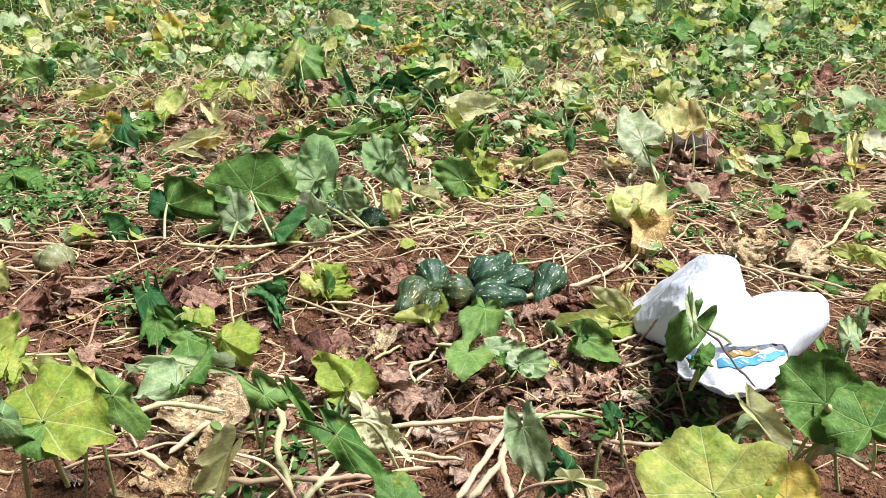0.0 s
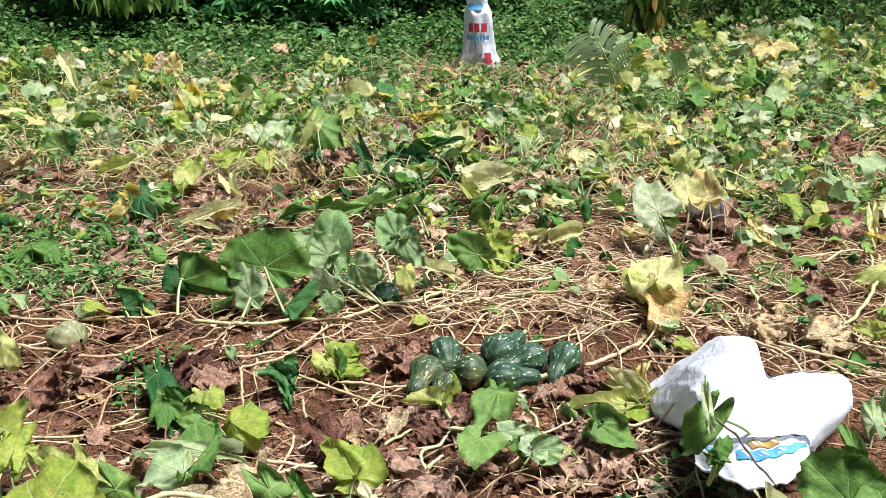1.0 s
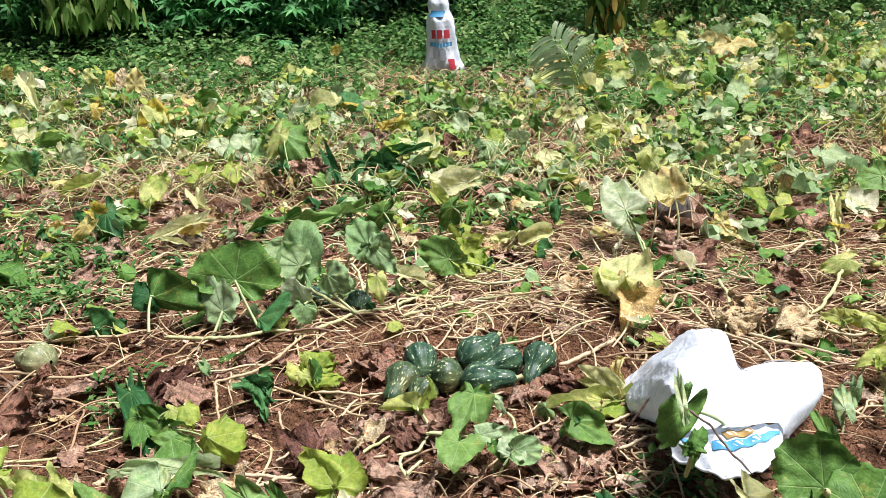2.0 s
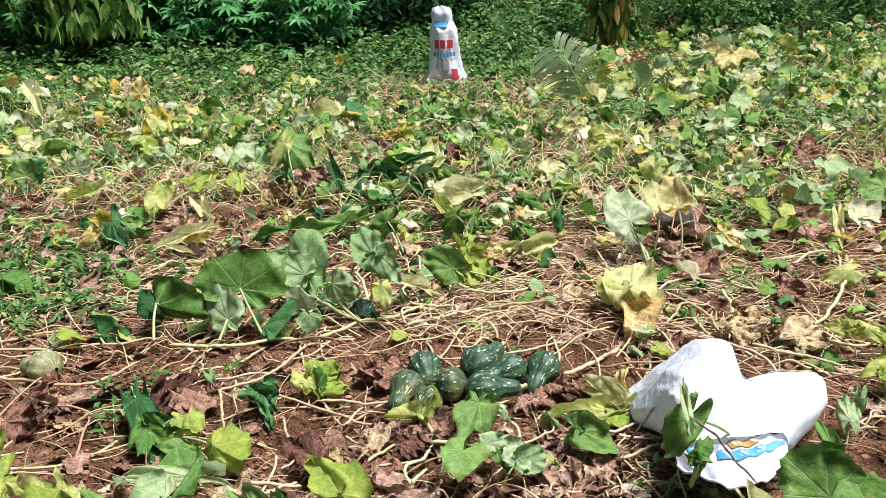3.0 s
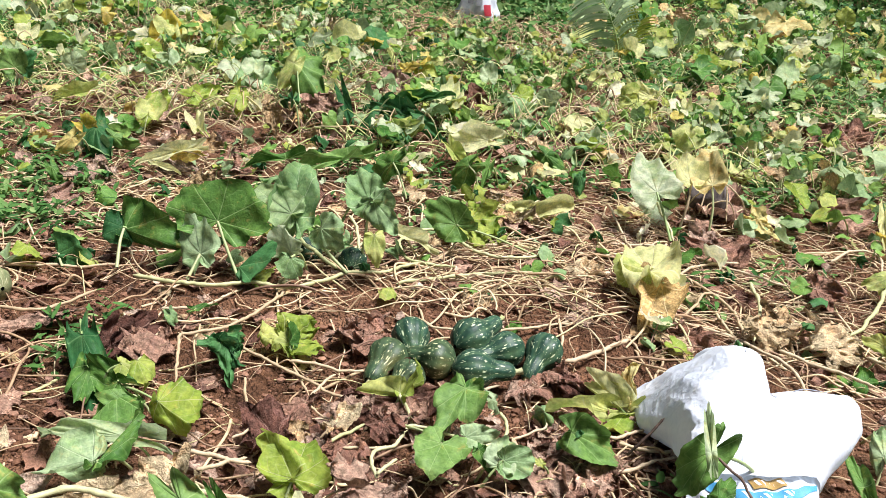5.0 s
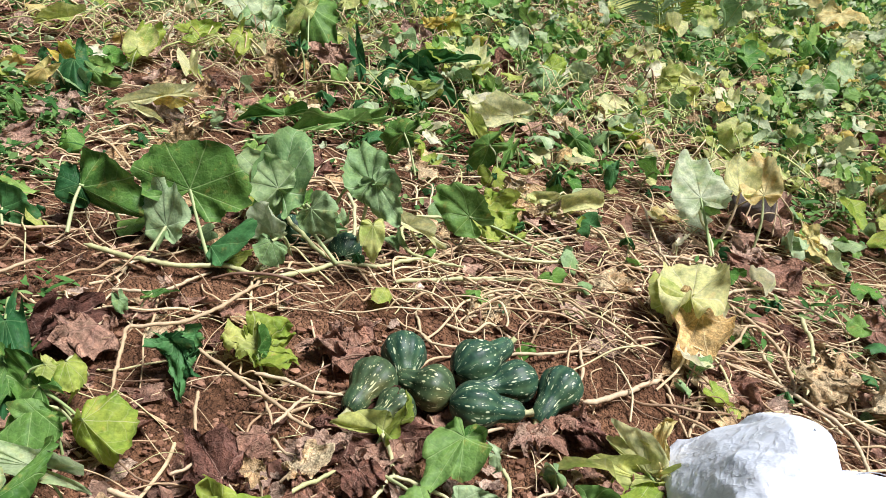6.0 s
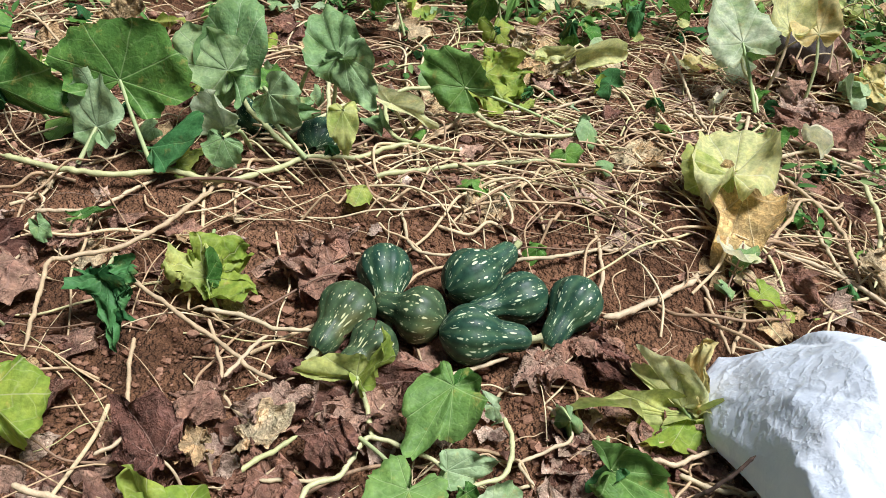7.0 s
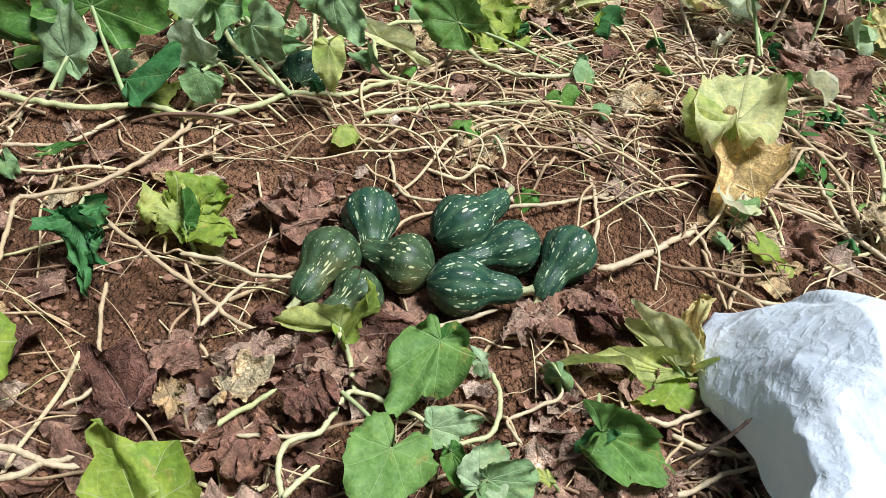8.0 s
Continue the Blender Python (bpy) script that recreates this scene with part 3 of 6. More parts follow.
def crumple(s, q):
    """Sharp creases of thin stiff cloth, each of its own length and direction; the right half lies smoother."""
    g = np.random.default_rng(77)
    x, y = s * 0.50, q * 0.62
    h = np.zeros_like(x)
    for number, size, high in ((18, 0.13, 0.013), (48, 0.06, 0.0050), (90, 0.028, 0.0016)):
        for i in range(number):
            cx, cy, a = g.uniform(0, 0.5) if i % 3 else g.uniform(0, 0.25), g.uniform(0, 0.62), g.uniform(0, 3.14) if i % 2 else g.normal(2.2, 0.4)
            reach, wide = size * g.uniform(0.7, 1.8), size * g.uniform(0.15, 0.45)
            along = (x - cx) * math.cos(a) + (y - cy) * math.sin(a)
            off = (y - cy) * math.cos(a) - (x - cx) * math.sin(a) + 0.9 / size * 0.05 * along ** 2
            slope = np.where(off > 0, wide, wide * g.uniform(0.25, 1.0))
            h += high * g.choice((-1, 1, 1)) * g.uniform(0.4, 1) * np.exp(-(along / reach) ** 2 - np.sqrt((off / slope) ** 2 + 0.004))
    return h * (0.35 + 0.75 * bell(s, 0.15, 0.32))


def sack_sheet(s, q):
    """The sheet with its creases, pushed out along its own slope."""
    p = sack_top(s, q)
    e = 0.01
    n = np.cross(sack_top(s + e, q) - sack_top(s - e, q), sack_top(s, q + e) - sack_top(s, q - e))
    n /= np.linalg.norm(n, axis=-1)[..., None] + 1e-9
    n *= np.sign(n[..., 2:] + 1e-9)
    edge = np.clip(np.minimum(np.minimum(s, 1 - s) * 1.4, np.minimum(q + 0.03, 1 - q)) / 0.06, 0, 1)
    return p + n * (crumple(s, q) * edge)[..., None]


sack = thing("empty_sack", "crumpled white woven plastic sack thrown over the plants", "sack", at=(0, 0, 0))
ROWS, COLS = 150, 150
sheet = sack_sheet(*np.meshgrid(np.linspace(0, 1, COLS), np.linspace(0, 1, ROWS)))
low = sheet.copy()
across = np.linspace(0, 1, COLS)[None]
low[..., 2] = np.minimum(sheet[..., 2] - 0.004, sheet[:, :1, 2] * (1 - across) + sheet[:, -1:, 2] * across - 0.006)
sag = 0.17 * np.sin(np.pi * across) ** 0.5 * np.clip(np.linspace(0, 1, ROWS) / 0.2, 0, 1)[:, None] * np.linspace(1, 0, ROWS)[:, None] ** 0.7
low[..., 2] = np.maximum(low[..., 2] - sag, np.minimum(0.015, sheet[..., 2] - 0.004))
both = np.concatenate([sheet, low[:, ::-1]], 1)
part("bag", build("bag", both.reshape(-1, 3), grid_faces(ROWS, 2 * COLS, True), woven), sack)


def sack_lip(s, v):
    """Lower lip of the open mouth: v from under the upper edge out to the hem."""
    p = sack_top(s, 0 * s)
    out = np.sin(np.pi * np.clip(s * 0.96 + 0.02, 0, 1)) ** 0.5
    p[..., 1] += 0.02 - 0.135 * v * out
    p[..., 2] += -0.014 - 0.030 * v * out + 0.012 * np.sin(np.pi * v) * out + 0.004 * np.sin(s * 19 + v * 3) * v + 0.003 * np.sin(s * 41 - v * 5)
    return p


ss, vv = np.meshgrid(np.linspace(0.03, 0.99, 70), np.linspace(0, 1, 16))
lip = sack_lip(ss, vv)
under = lip - (0, 0, 0.004)
both = np.concatenate([lip, under[::-1]], 0)
part("lip", build("lip", both.reshape(-1, 3), grid_faces(32, 70), woven), sack, "white lower lip of the open sack mouth")
hem = smooth_line([sack_lip(np.array(a), np.array(1.0)) for a in np.linspace(0.03, 0.99, 20)], 60)
hv, hf = tube(hem, 0.0035, 6)
part("hem", build("hem", hv, hf, woven), sack, "rolled white hem of the sack")


def print_patch(name, s0, s1, v0, v1, ink, lean=0.0):
    a, b = np.meshgrid(np.linspace(s0, s1, 16), np.linspace(v0, v1, 6))
    p = sack_lip(a + lean * (b - v0), b) + np.array((0, -0.001, 0.003))
    part(name, build(name, p.reshape(-1, 3), grid_faces(6, 16), ink), sack)


print_patch("blue_band", 0.10, 0.24, 0.30, 0.52, ink_blue, 0.1)
print_patch("ochre_print", 0.44, 0.68, 0.10, 0.30, ink_ochre, 0.15)
for i in range(4):
    print_patch("white_bar", 0.47 + 0.055 * i, 0.492 + 0.055 * i, 0.14, 0.25, woven, 0.3)
print_patch("blue_band", 0.34, 0.96, 0.36, 0.56, ink_blue, -0.04)
for i in range(8):
    print_patch("white_bar", 0.37 + 0.05 * i, 0.395 + 0.05 * i, 0.40, 0.51, woven, 0.4)
seam = smooth_line([sack_sheet(np.array(a), np.array(b)) + (0, 0, 0.004) for a, b in ((0.40, 0.66), (0.50, 0.74), (0.62, 0.84), (0.74, 0.88), (0.86, 0.90))], 24)
sv, sf = tube(seam, 0.0013, 5)
part("thread", build("thread", sv, sf, ink_grey), sack, "loose grey sewing thread")

# ---- full sack standing at the far end ----
full = thing("full_sack", "filled white feed sack standing upright, its top twisted shut", "sack", at=(-0.58, 6.42, 0.03))
n, k = 34, 40
s = np.linspace(0, 1, n)
th = np.linspace(0, 2 * np.pi, k, endpoint=False)
wide = np.interp(s, [0, .05, .14, .3, .5, .66, .74, .80, .90, .97, 1], [.20, .21, .175, .148, .138, .130, .120, .098, .100, .082, .02])
deep = np.interp(s, [0, .1, .4, .7, .8, .92, 1], [.15, .16, .13, .11, .05, .06, .02])
rip = 1 + 0.07 * np.sin(5 * th[None] + 7 * s[:, None]) + 0.045 * np.sin(11 * th[None] - 13 * s[:, None]) + 0.03 * np.sin(17 * th[None] + 31 * s[:, None])
fx = wide[:, None] * np.cos(th) * rip - 0.09 * np.clip(s - 0.6, 0, 1)[:, None]
fy = deep[:, None] * np.sin(th) * rip
fz = (s * 0.72)[:, None] + 0.012 * np.sin(5 * th)[None] * s[:, None]
part("bag", build("bag", np.stack([fx, fy, fz], -1).reshape(-1, 3), grid_faces(n, k, True), woven), full)


def sack_print(name, z0, z1, x0, x1, ink, slant=0.0):
    x, z = np.meshgrid(np.linspace(x0, x1, 8), np.linspace(z0, z1, 4))
    sv = z / 0.72
    w, d = np.interp(sv, s, wide), np.interp(sv, s, deep)
    xx = x + slant * (z - z0)
    y = -d * 1.09 * np.sqrt(np.clip(1 - (xx / (w * 1.1)) ** 2, 0.02, 1)) - 0.006
    part(name, build(name, np.stack([xx - 0.03 * np.clip(sv - 0.5, 0, 1), y, z], -1).reshape(-1, 3), grid_faces(4, 8), ink), full)


for x0, x1 in ((-0.085, -0.045), (-0.030, 0.020), (0.035, 0.090)):
    sack_print("red_bar", 0.335, 0.415, x0, x1, ink_red)
for i in range(7):
    x0 = -0.10 + i * 0.031
    sack_print("blue_bar", 0.262 - 0.004 * (3 - abs(i - 3)), 0.302 - 0.004 * (3 - abs(i - 3)), x0, x0 + 0.026, ink_blue)
sack_print("grey_emblem", 0.14, 0.22, -0.08, -0.03, ink_grey, 0.1)
sack_print("grey_emblem", 0.13, 0.23, 0.0, 0.06, ink_grey, -0.1)
sack_print("red_mark", 0.04, 0.14, 0.09, 0.15, ink_red, -0.2)
sack_print("blue_band", 0.535, 0.59, -0.10, 0.04, ink_blue, 0.35)

# ---- palm seedling ----
frond_mat = plain("palm leaflet", [(0.0, (0.28, 0.44, 0.22)), (0.5, (0.40, 0.56, 0.31)), (1.0, (0.52, 0.64, 0.40))], 40, 0.45, False, 0.3, 0.001, 0.4, 0.3)
frond_yellow = plain("yellow palm leaflet", [(0.0, (0.36, 0.44, 0.06)), (1.0, (0.50, 0.56, 0.10))], 40, 0.45, False, 0.3, 0.001, 0.4, 0.3)
palm = thing("palm_seedling", "young palm with a feathery arching frond among squash vines", "palm", at=(0.70, 4.75, 0.02))


def frond(points, span, number, material, hang):
    line = smooth_line(points, 40)
    tv, tf = tube(line, 0.007, 6, 0.002)
    stem = part("frond", build("frond", tv, tf, stalk_green), palm)
    for i in range(number):
        a = 8 + int(31 * i / number)
        d = line[min(a + 1, 39)] - line[a - 1]
        d /= np.linalg.norm(d)
        for side in (-1, 1):
            out = np.cross(d, (0, -0.9, 0.45)) * side
            out /= np.linalg.norm(out)
            size = span * (0.55 + 0.45 * math.sin(math.pi * (0.15 + 0.8 * i / number)))
            tip = out * size * 0.85 + d * size * 0.55 - np.array((0, 0, hang * size))
            c = smooth_line([(0, 0, 0), tip * 0.5 + np.array((0, 0, 0.12 * size)), tip], 7)
            w = np.array([.3, .8, 1, 1, .8, .5, .03])[:, None] * 0.008
            flat = np.cross(tip, (0, 1, 0.2))
            flat /= np.linalg.norm(flat)
            v = np.stack([c - flat * w, c + (0, 0, 0.003), c + flat * w], 1).reshape(-1, 3)
            lf = part("leaflet", build("leaflet", v, grid_faces(7, 3), material), stem)
            lf.location = line[a]


frond([(0, 0, 0), (-0.05, 0, 0.20), (-0.15, -0.02, 0.40), (-0.27, -0.05, 0.54)], 0.30, 24, frond_mat, 0.42)
frond([(0, 0, 0), (0.04, 0.02, 0.18), (0.11, 0.04, 0.36)], 0.17, 10, frond_yellow, -0.25)
# ---- vines ----
VINE = {"g": (vine_green, "pale green living squash vine running over the soil"), "d": (vine_dry, "thick withered straw-coloured squash vine"), "b": (twig_brown, "thin dark twig caught at the white sack")}


def vine(kind, radius, *points):
    """A vine along the points, a little knotted where leaves grew."""
    material, label = VINE[kind]
    line = smooth_line(points, 12 * len(points))
    knots = 1 + 0.35 * np.clip(np.sin(np.arange(len(line)) * 0.8 + len(line)) - 0.6, 0, 1) * 2.0
    wob = np.array([[noise.noise((p[0] * 14, p[1] * 14, k * 9.0)) for k in (1, 2, 3)] for p in line]) * 0.006
    wob += np.array([[noise.noise((p[0] * 48, p[1] * 48, k * 5.0)) for k in (1, 2, 3)] for p in line]) * 0.0028
    v, f = tube(line + wob, radius * (1.12 if kind == "g" else 1.0) * knots * np.interp(np.linspace(0, 1, len(line)), [0, 0.02, 0.5, 0.94, 1], [0.25, 1.05, 1, 0.85, 0.2]), 8)
    at = np.array(points[0])
    ob = tagged(new("vine" if kind != "b" else "twig", build("vine", v - at, f, material)), label, "vine" if kind != "b" else "twig", "squash vines" if kind != "b" else "")
    ob.location = at
    return ob


# ---- single leaves: tone, form, joint, length, breadth, heading, rise, bank, foot of the stalk ----
leaf("green", "flat", (-0.009, 0.738, 0.14), 0.129, 0.67, 80, 26, -48, (0.279, 0.844, 0.02))
leaf("pale", "fold", (-0.164, 0.627, 0.12), 0.135, 0.34, -75, -22, 45, (-0.099, 0.634, 0.02))
leaf("lime", "dry", (0.014, 0.97, 0.08), 0.172, 0.62, -144, -10, 34)
leaf("grey", "flat", (-0.405, 0.637, 0.05), 0.121, 0.39, 123, 0, -32)
leaf("green", "droop", (-0.347, 1.325, 0.14), 0.144, 0.62, 69, -34, -57, (-0.27, 1.253, 0.02))
leaf("green", "droop", (-0.047, 1.407, 0.14), 0.129, 0.73, 60, -51, -78)
leaf("green", "fold", (0.024, 1.547, 0.1), 0.113, 0.34, 173, -26, -8)
leaf("pale", "cup", (-0.017, 1.886, 0.12), 0.181, 0.45, 86, -13, -47)
leaf("lime", "fold", (-0.164, 1.788, 0.08), 0.159, 0.39, -145, -15, 23)
leaf("green", "droop", (-1.096, 2.44, 0.26), 0.240, 0.7, -128, -30, 33, (-0.995, 2.196, 0.03))
leaf("lime", "droop", (-1.104, 2.408, 0.26), 0.160, 0.45, 148, -48, -41)
leaf("lime", "droop", (-1.313, 2.162, 0.12), 0.199, 0.5, -177, -21, -20)
leaf("grey", "droop", (-1.458, 2.831, 0.12), 0.280, 0.56, -170, -12, -16)
leaf("dark", "fold", (-0.517, 2.449, 0.1), 0.189, 0.34, -83, 28, 52)
leaf("dark", "droop", (-0.447, 2.246, 0.1), 0.200, 0.39, -114, -15, 39)
leaf("dark", "fold", (-0.516, 2.342, 0.1), 0.283, 0.28, 53, -4, -38)
leaf("dark", "droop", (-0.617, 2.285, 0.08), 0.198, 0.39, 145, -12, -34)
leaf("dark", "fold", (-0.439, 2.468, 0.12), 0.191, 0.28, -83, 23, 50)
leaf("dark", "droop", (-0.537, 2.186, 0.06), 0.196, 0.39, -148, -9, 24)
leaf("dark", "fold", (-0.824, 2.365, 0.12), 0.244, 0.28, -153, -22, 16)
leaf("dark", "wilt", (-1.007, 2.094, 0.15), 0.110, 0.5, 63, -85, -131)
leaf("grey", "cup", (-0.343, 2.604, 0.14), 0.176, 0.5, -148, -31, 25)
leaf("grey", "droop", (-0.01, 2.166, 0.1), 0.122, 0.45, -136, -24, 39)
leaf("grey", "droop", (0.141, 2.276, 0.1), 0.150, 0.5, -104, -20, 52)
leaf("grey", "droop", (0.058, 2.728, 0.12), 0.265, 0.5, -32, -4, 43)
leaf("green", "fold", (-0.596, 1.587, 0.05), 0.312, 0.2, 137, -2, -31)
leaf("green", "fold", (-0.841, 1.472, 0.05), 0.216, 0.25, 123, -3, -35)
leaf("dark", "wilt", (0.213, 1.44, 0.08), 0.128, 0.45, -177, -33, 2)
leaf("green", "droop", (0.252, 1.91, 0.08), 0.128, 0.5, -108, -23, 57)
leaf("dark", "droop", (0.41, 1.586, 0.1), 0.088, 0.45, -178, -53, 4)
leaf("brown", "dry", (-0.145, 0.106, 0.03), 0.142, 0.58, 130, -4, -16)
leaf("brown", "dry", (-0.18, 0.148, 0.02), 0.064, 0.47, -39, 9, 15)
leaf("grey", "droop", (0.212, -0.238, 0.1), 0.052, 0.45, -70, -51, 42)
leaf("lime", "flat", (0.341, -0.371, 0.04), 0.023, 0.56, 52, 0, -20)
leaf("grey", "droop", (-0.619, -1.18, 0.34), 0.095, 0.56, -47, -58, 57)
leaf("lime", "dry", (-0.66, -0.897, 0.22), 0.128, 0.45, 68, 0, -24)
leaf("lime", "dry", (-0.874, -0.804, 0.18), 0.125, 0.56, 22, 13, 12)
leaf("green", "droop", (-0.941, -0.691, 0.18), 0.085, 0.56, 7, -21, 39)
leaf("green", "droop", (-0.537, -0.959, 0.25), 0.113, 0.56, -51, -62, 62)
leaf("green", "droop", (-0.592, -0.426, 0.06), 0.070, 0.62, 85, -8, -32)
leaf("green", "droop", (-0.663, -0.34, 0.06), 0.109, 0.56, 60, -11, -16)
leaf("green", "droop", (-0.756, -0.297, 0.06), 0.114, 0.5, -166, -15, -12)
leaf("mint", "flat", (-0.547, -0.539, 0.06), 0.224, 0.17, 90, -3, -34)
leaf("green", "droop", (-0.248, -0.904, 0.24), 0.141, 0.39, -118, -35, 24)
leaf("green", "fold", (-0.2, -0.867, 0.22), 0.083, 0.28, -117, -46, 27)
leaf("grey", "droop", (-0.085, -0.955, 0.22), 0.103, 0.34, 110, -75, -68)
leaf("green", "droop", (-0.076, -1.015, 0.24), 0.136, 0.39, -103, -36, 33)
leaf("green", "flat", (0.072, -1.227, 0.28), 0.046, 1.2, -34, 26, 17)
leaf("grey", "cup", (0.268, -0.914, 0.22), 0.109, 0.48, -137, -67, 33, (0.444, -0.582, 0.03))
leaf("pale", "fold", (-0.242, -1.116, 0.26), 0.134, 0.45, 81, -63, -83)
leaf("tan", "dry", (-0.379, -1, 0.12), 0.096, 0.7, 96, -39, -43)
leaf("pale", "dry", (-0.078, -0.76, 0.1), 0.109, 0.62, -99, -33, 38)
leaf("tan", "dry", (-0.39, -0.677, 0.08), 0.159, 0.47, 100, -18, -30)
leaf("brown", "dry", (-0.036, -0.604, 0.08), 0.131, 0.62, -47, -27, 39)
leaf("brown", "dry", (0.053, -0.561, 0.06), 0.082, 0.62, 153, -29, -18)
leaf("dark", "droop", (0.346, -1.059, 0.24), 0.093, 0.5, -65, -60, 66)
leaf("dark", "droop", (0.328, -1.051, 0.22), 0.062, 0.45, 87, -74, -67)
leaf("pale", "fold", (0.354, -1.14, 0.28), 0.088, 0.28, -63, -27, 35)
leaf("dark", "flat", (0.462, -0.701, 0.12), 0.046, 0.62, 37, 26, -23)
leaf("green", "droop", (0.456, -0.726, 0.1), 0.076, 0.45, -59, -32, 40)
leaf("lime", "open", (0.583, -1.141, 0.28), 0.119, 1.1, 6, 25, -13)
leaf("yellow", "flat", (0.532, -1.043, 0.24), 0.087, 0.22, 64, 0, -32)
leaf("yellow", "cup", (0.687, -1.17, 0.3), 0.067, 0.84, -56, 37, 19)
leaf("green", "open", (0.84, -0.849, 0.28), 0.111, 1, 59, 33, -44, (0.872, -0.715, 0.03))
leaf("green", "droop", (0.845, -0.84, 0.28), 0.111, 0.39, -17, 46, -3)
leaf("green", "open", (0.899, -0.918, 0.28), 0.102, 1, 10, 23, -19, (1.012, -0.723, 0.05))
leaf("dark", "droop", (0.867, -0.723, 0.18), 0.110, 0.56, 21, -46, -59)
leaf("pale", "fold", (0.711, -0.822, 0.24), 0.155, 0.31, -74, -51, 70)
leaf("grey", "droop", (0.749, -0.77, 0.18), 0.073, 0.39, 76, -56, -55)
leaf("grey", "droop", (0.901, -0.826, 0.2), 0.168, 0.45, -53, -29, 32)
leaf("green", "flat", (0.604, -0.703, 0.36), 0.102, 0.4, 127, -44, -31, (0.845, -0.437, 0.05))
leaf("mint", "fold", (0.594, -0.742, 0.38), 0.139, 0.16, 0, 17, -15, (0.615, -0.709, 0.34))
leaf("green", "droop", (0.61, -0.788, 0.32), 0.071, 0.42, -24, 12, 11, (0.603, -0.767, 0.24))
leaf("green", "droop", (0.612, -0.805, 0.32), 0.050, 0.42, -81, -53, 77, (0.603, -0.767, 0.24))
leaf("green", "droop", (0.608, -0.799, 0.32), 0.045, 0.42, 33, -13, -46, (0.603, -0.767, 0.24))
leaf("grey", "wilt", (0.338, -0.195, 0.06), 0.072, 0.5, -138, -44, 27)
leaf("brown", "dry", (0.372, 0.028, 0.03), 0.107, 0.62, -141, 0, 18)
leaf("brown", "dry", (0.323, -0.022, 0.02), 0.096, 0.55, 137, 0, -11)
leaf("brown", "dry", (0.281, -0.036, 0.02), 0.085, 0.62, 161, -7, -5)
leaf("brown", "dry", (-0.11, -0.263, 0.04), 0.100, 0.55, 152, -6, -16)
leaf("brown", "dry", (-0.256, -0.414, 0.03), 0.110, 0.62, 78, -5, -15)
leaf("brown", "dry", (-0.23, -0.268, 0.03), 0.087, 0.39, 137, -7, -20)
leaf("brown", "dry", (-0.032, -0.308, 0.04), 0.080, 0.55, -142, -15, 7)
leaf("brown", "dry", (-0.092, -0.404, 0.03), 0.102, 0.7, 179, -6, -7)
leaf("brown", "dry", (-0.081, -0.187, 0.02), 0.173, 0.7, -81, 3, 12)
leaf("brown", "dry", (0.034, -0.225, 0.02), 0.103, 0.62, 139, 6, -10)
leaf("brown", "dry", (0.076, -0.094, 0.02), 0.113, 0.78, -149, 5, 5)
leaf("tan", "dry", (-0.212, -0.378, 0.03), 0.055, 0.47, 87, -10, -18)
leaf("tan", "dry", (0.43, 0.71, 0.04), 0.121, 0.47, -35, 0, 19)
leaf("brown", "dry", (0.354, 0.917, 0.03), 0.097, 0.62, -137, -6, 24)
leaf("tan", "dry", (0.097, 0.382, 0.03), 0.107, 0.47, -17, 11, 13)
leaf("brown", "dry", (0.661, 0.346, 0.03), 0.091, 0.55, 165, -6, 1)
leaf("brown", "dry", (0.732, 0.372, 0.03), 0.111, 0.62, -146, -5, 28)
leaf("brown", "dry", (0.704, 0.39, 0.03), 0.072, 0.55, -115, -8, 28)
leaf("tan", "dry", (0.831, 0.199, 0.03), 0.038, 0.55, -117, -15, 34)
leaf("pale", "dry", (0.122, 1.124, 0.04), 0.242, 0.39, -55, -2, 29)
leaf("lime", "dry", (0.043, 1.004, 0.06), 0.102, 0.7, -140, -17, 27)
leaf("brown", "dry", (0.178, 1.065, 0.03), 0.104, 0.62, -110, -6, 30)
leaf("brown", "dry", (0.891, 1.228, 0.03), 0.134, 0.55, -166, -4, 18)
leaf("green", "flat", (-0.646, 0.075, 0.05), 0.066, 0.22, -44, 0, 27)
leaf("grey", "flat", (-0.69, 0.004, 0.06), 0.039, 0.56, -117, -51, 16)
leaf("lime", "dry", (-0.56, 0.314, 0.05), 0.069, 0.62, -32, 8, 42)
leaf("pale", "dry", (-0.482, 0.341, 0.04), 0.030, 0.78, -78, -19, 46)
leaf("brown", "dry", (-0.611, 0.125, 0.02), 0.096, 0.39, -80, 0, 20)
leaf("brown", "dry", (-0.658, 0.029, 0.02), 0.060, 0.62, -27, 10, 19)
leaf("brown", "dry", (-1.192, -0.263, 0.03), 0.240, 0.55, -85, 27, 36)
leaf("brown", "dry", (-0.783, -0.149, 0.03), 0.175, 0.62, -16, 3, 22)
leaf("brown", "dry", (-1.11, -0.133, 0.02), 0.162, 0.47, -57, 0, 25)
leaf("pale", "fold", (-1.23, 1.31, 0.08), 0.193, 0.28, 123, -9, -44)
leaf("pale", "fold", (-1.272, 1.177, 0.05), 0.087, 0.28, -81, -13, 43)
leaf("yellow", "cup", (-1.728, 1.428, 0.1), 0.090, 0.5, -114, -13, 35)
leaf("yellow", "droop", (-1.676, 1.236, 0.1), 0.098, 0.5, 133, -38, -53)
leaf("dark", "droop", (-1.657, 1.398, 0.1), 0.196, 0.5, -145, -21, 9)
leaf("green", "droop", (-1.577, 1.39, 0.08), 0.112, 0.45, -87, -21, 48)
leaf("lime", "fold", (-2.057, 2.001, 0.08), 0.146, 0.5, 133, -8, -45)
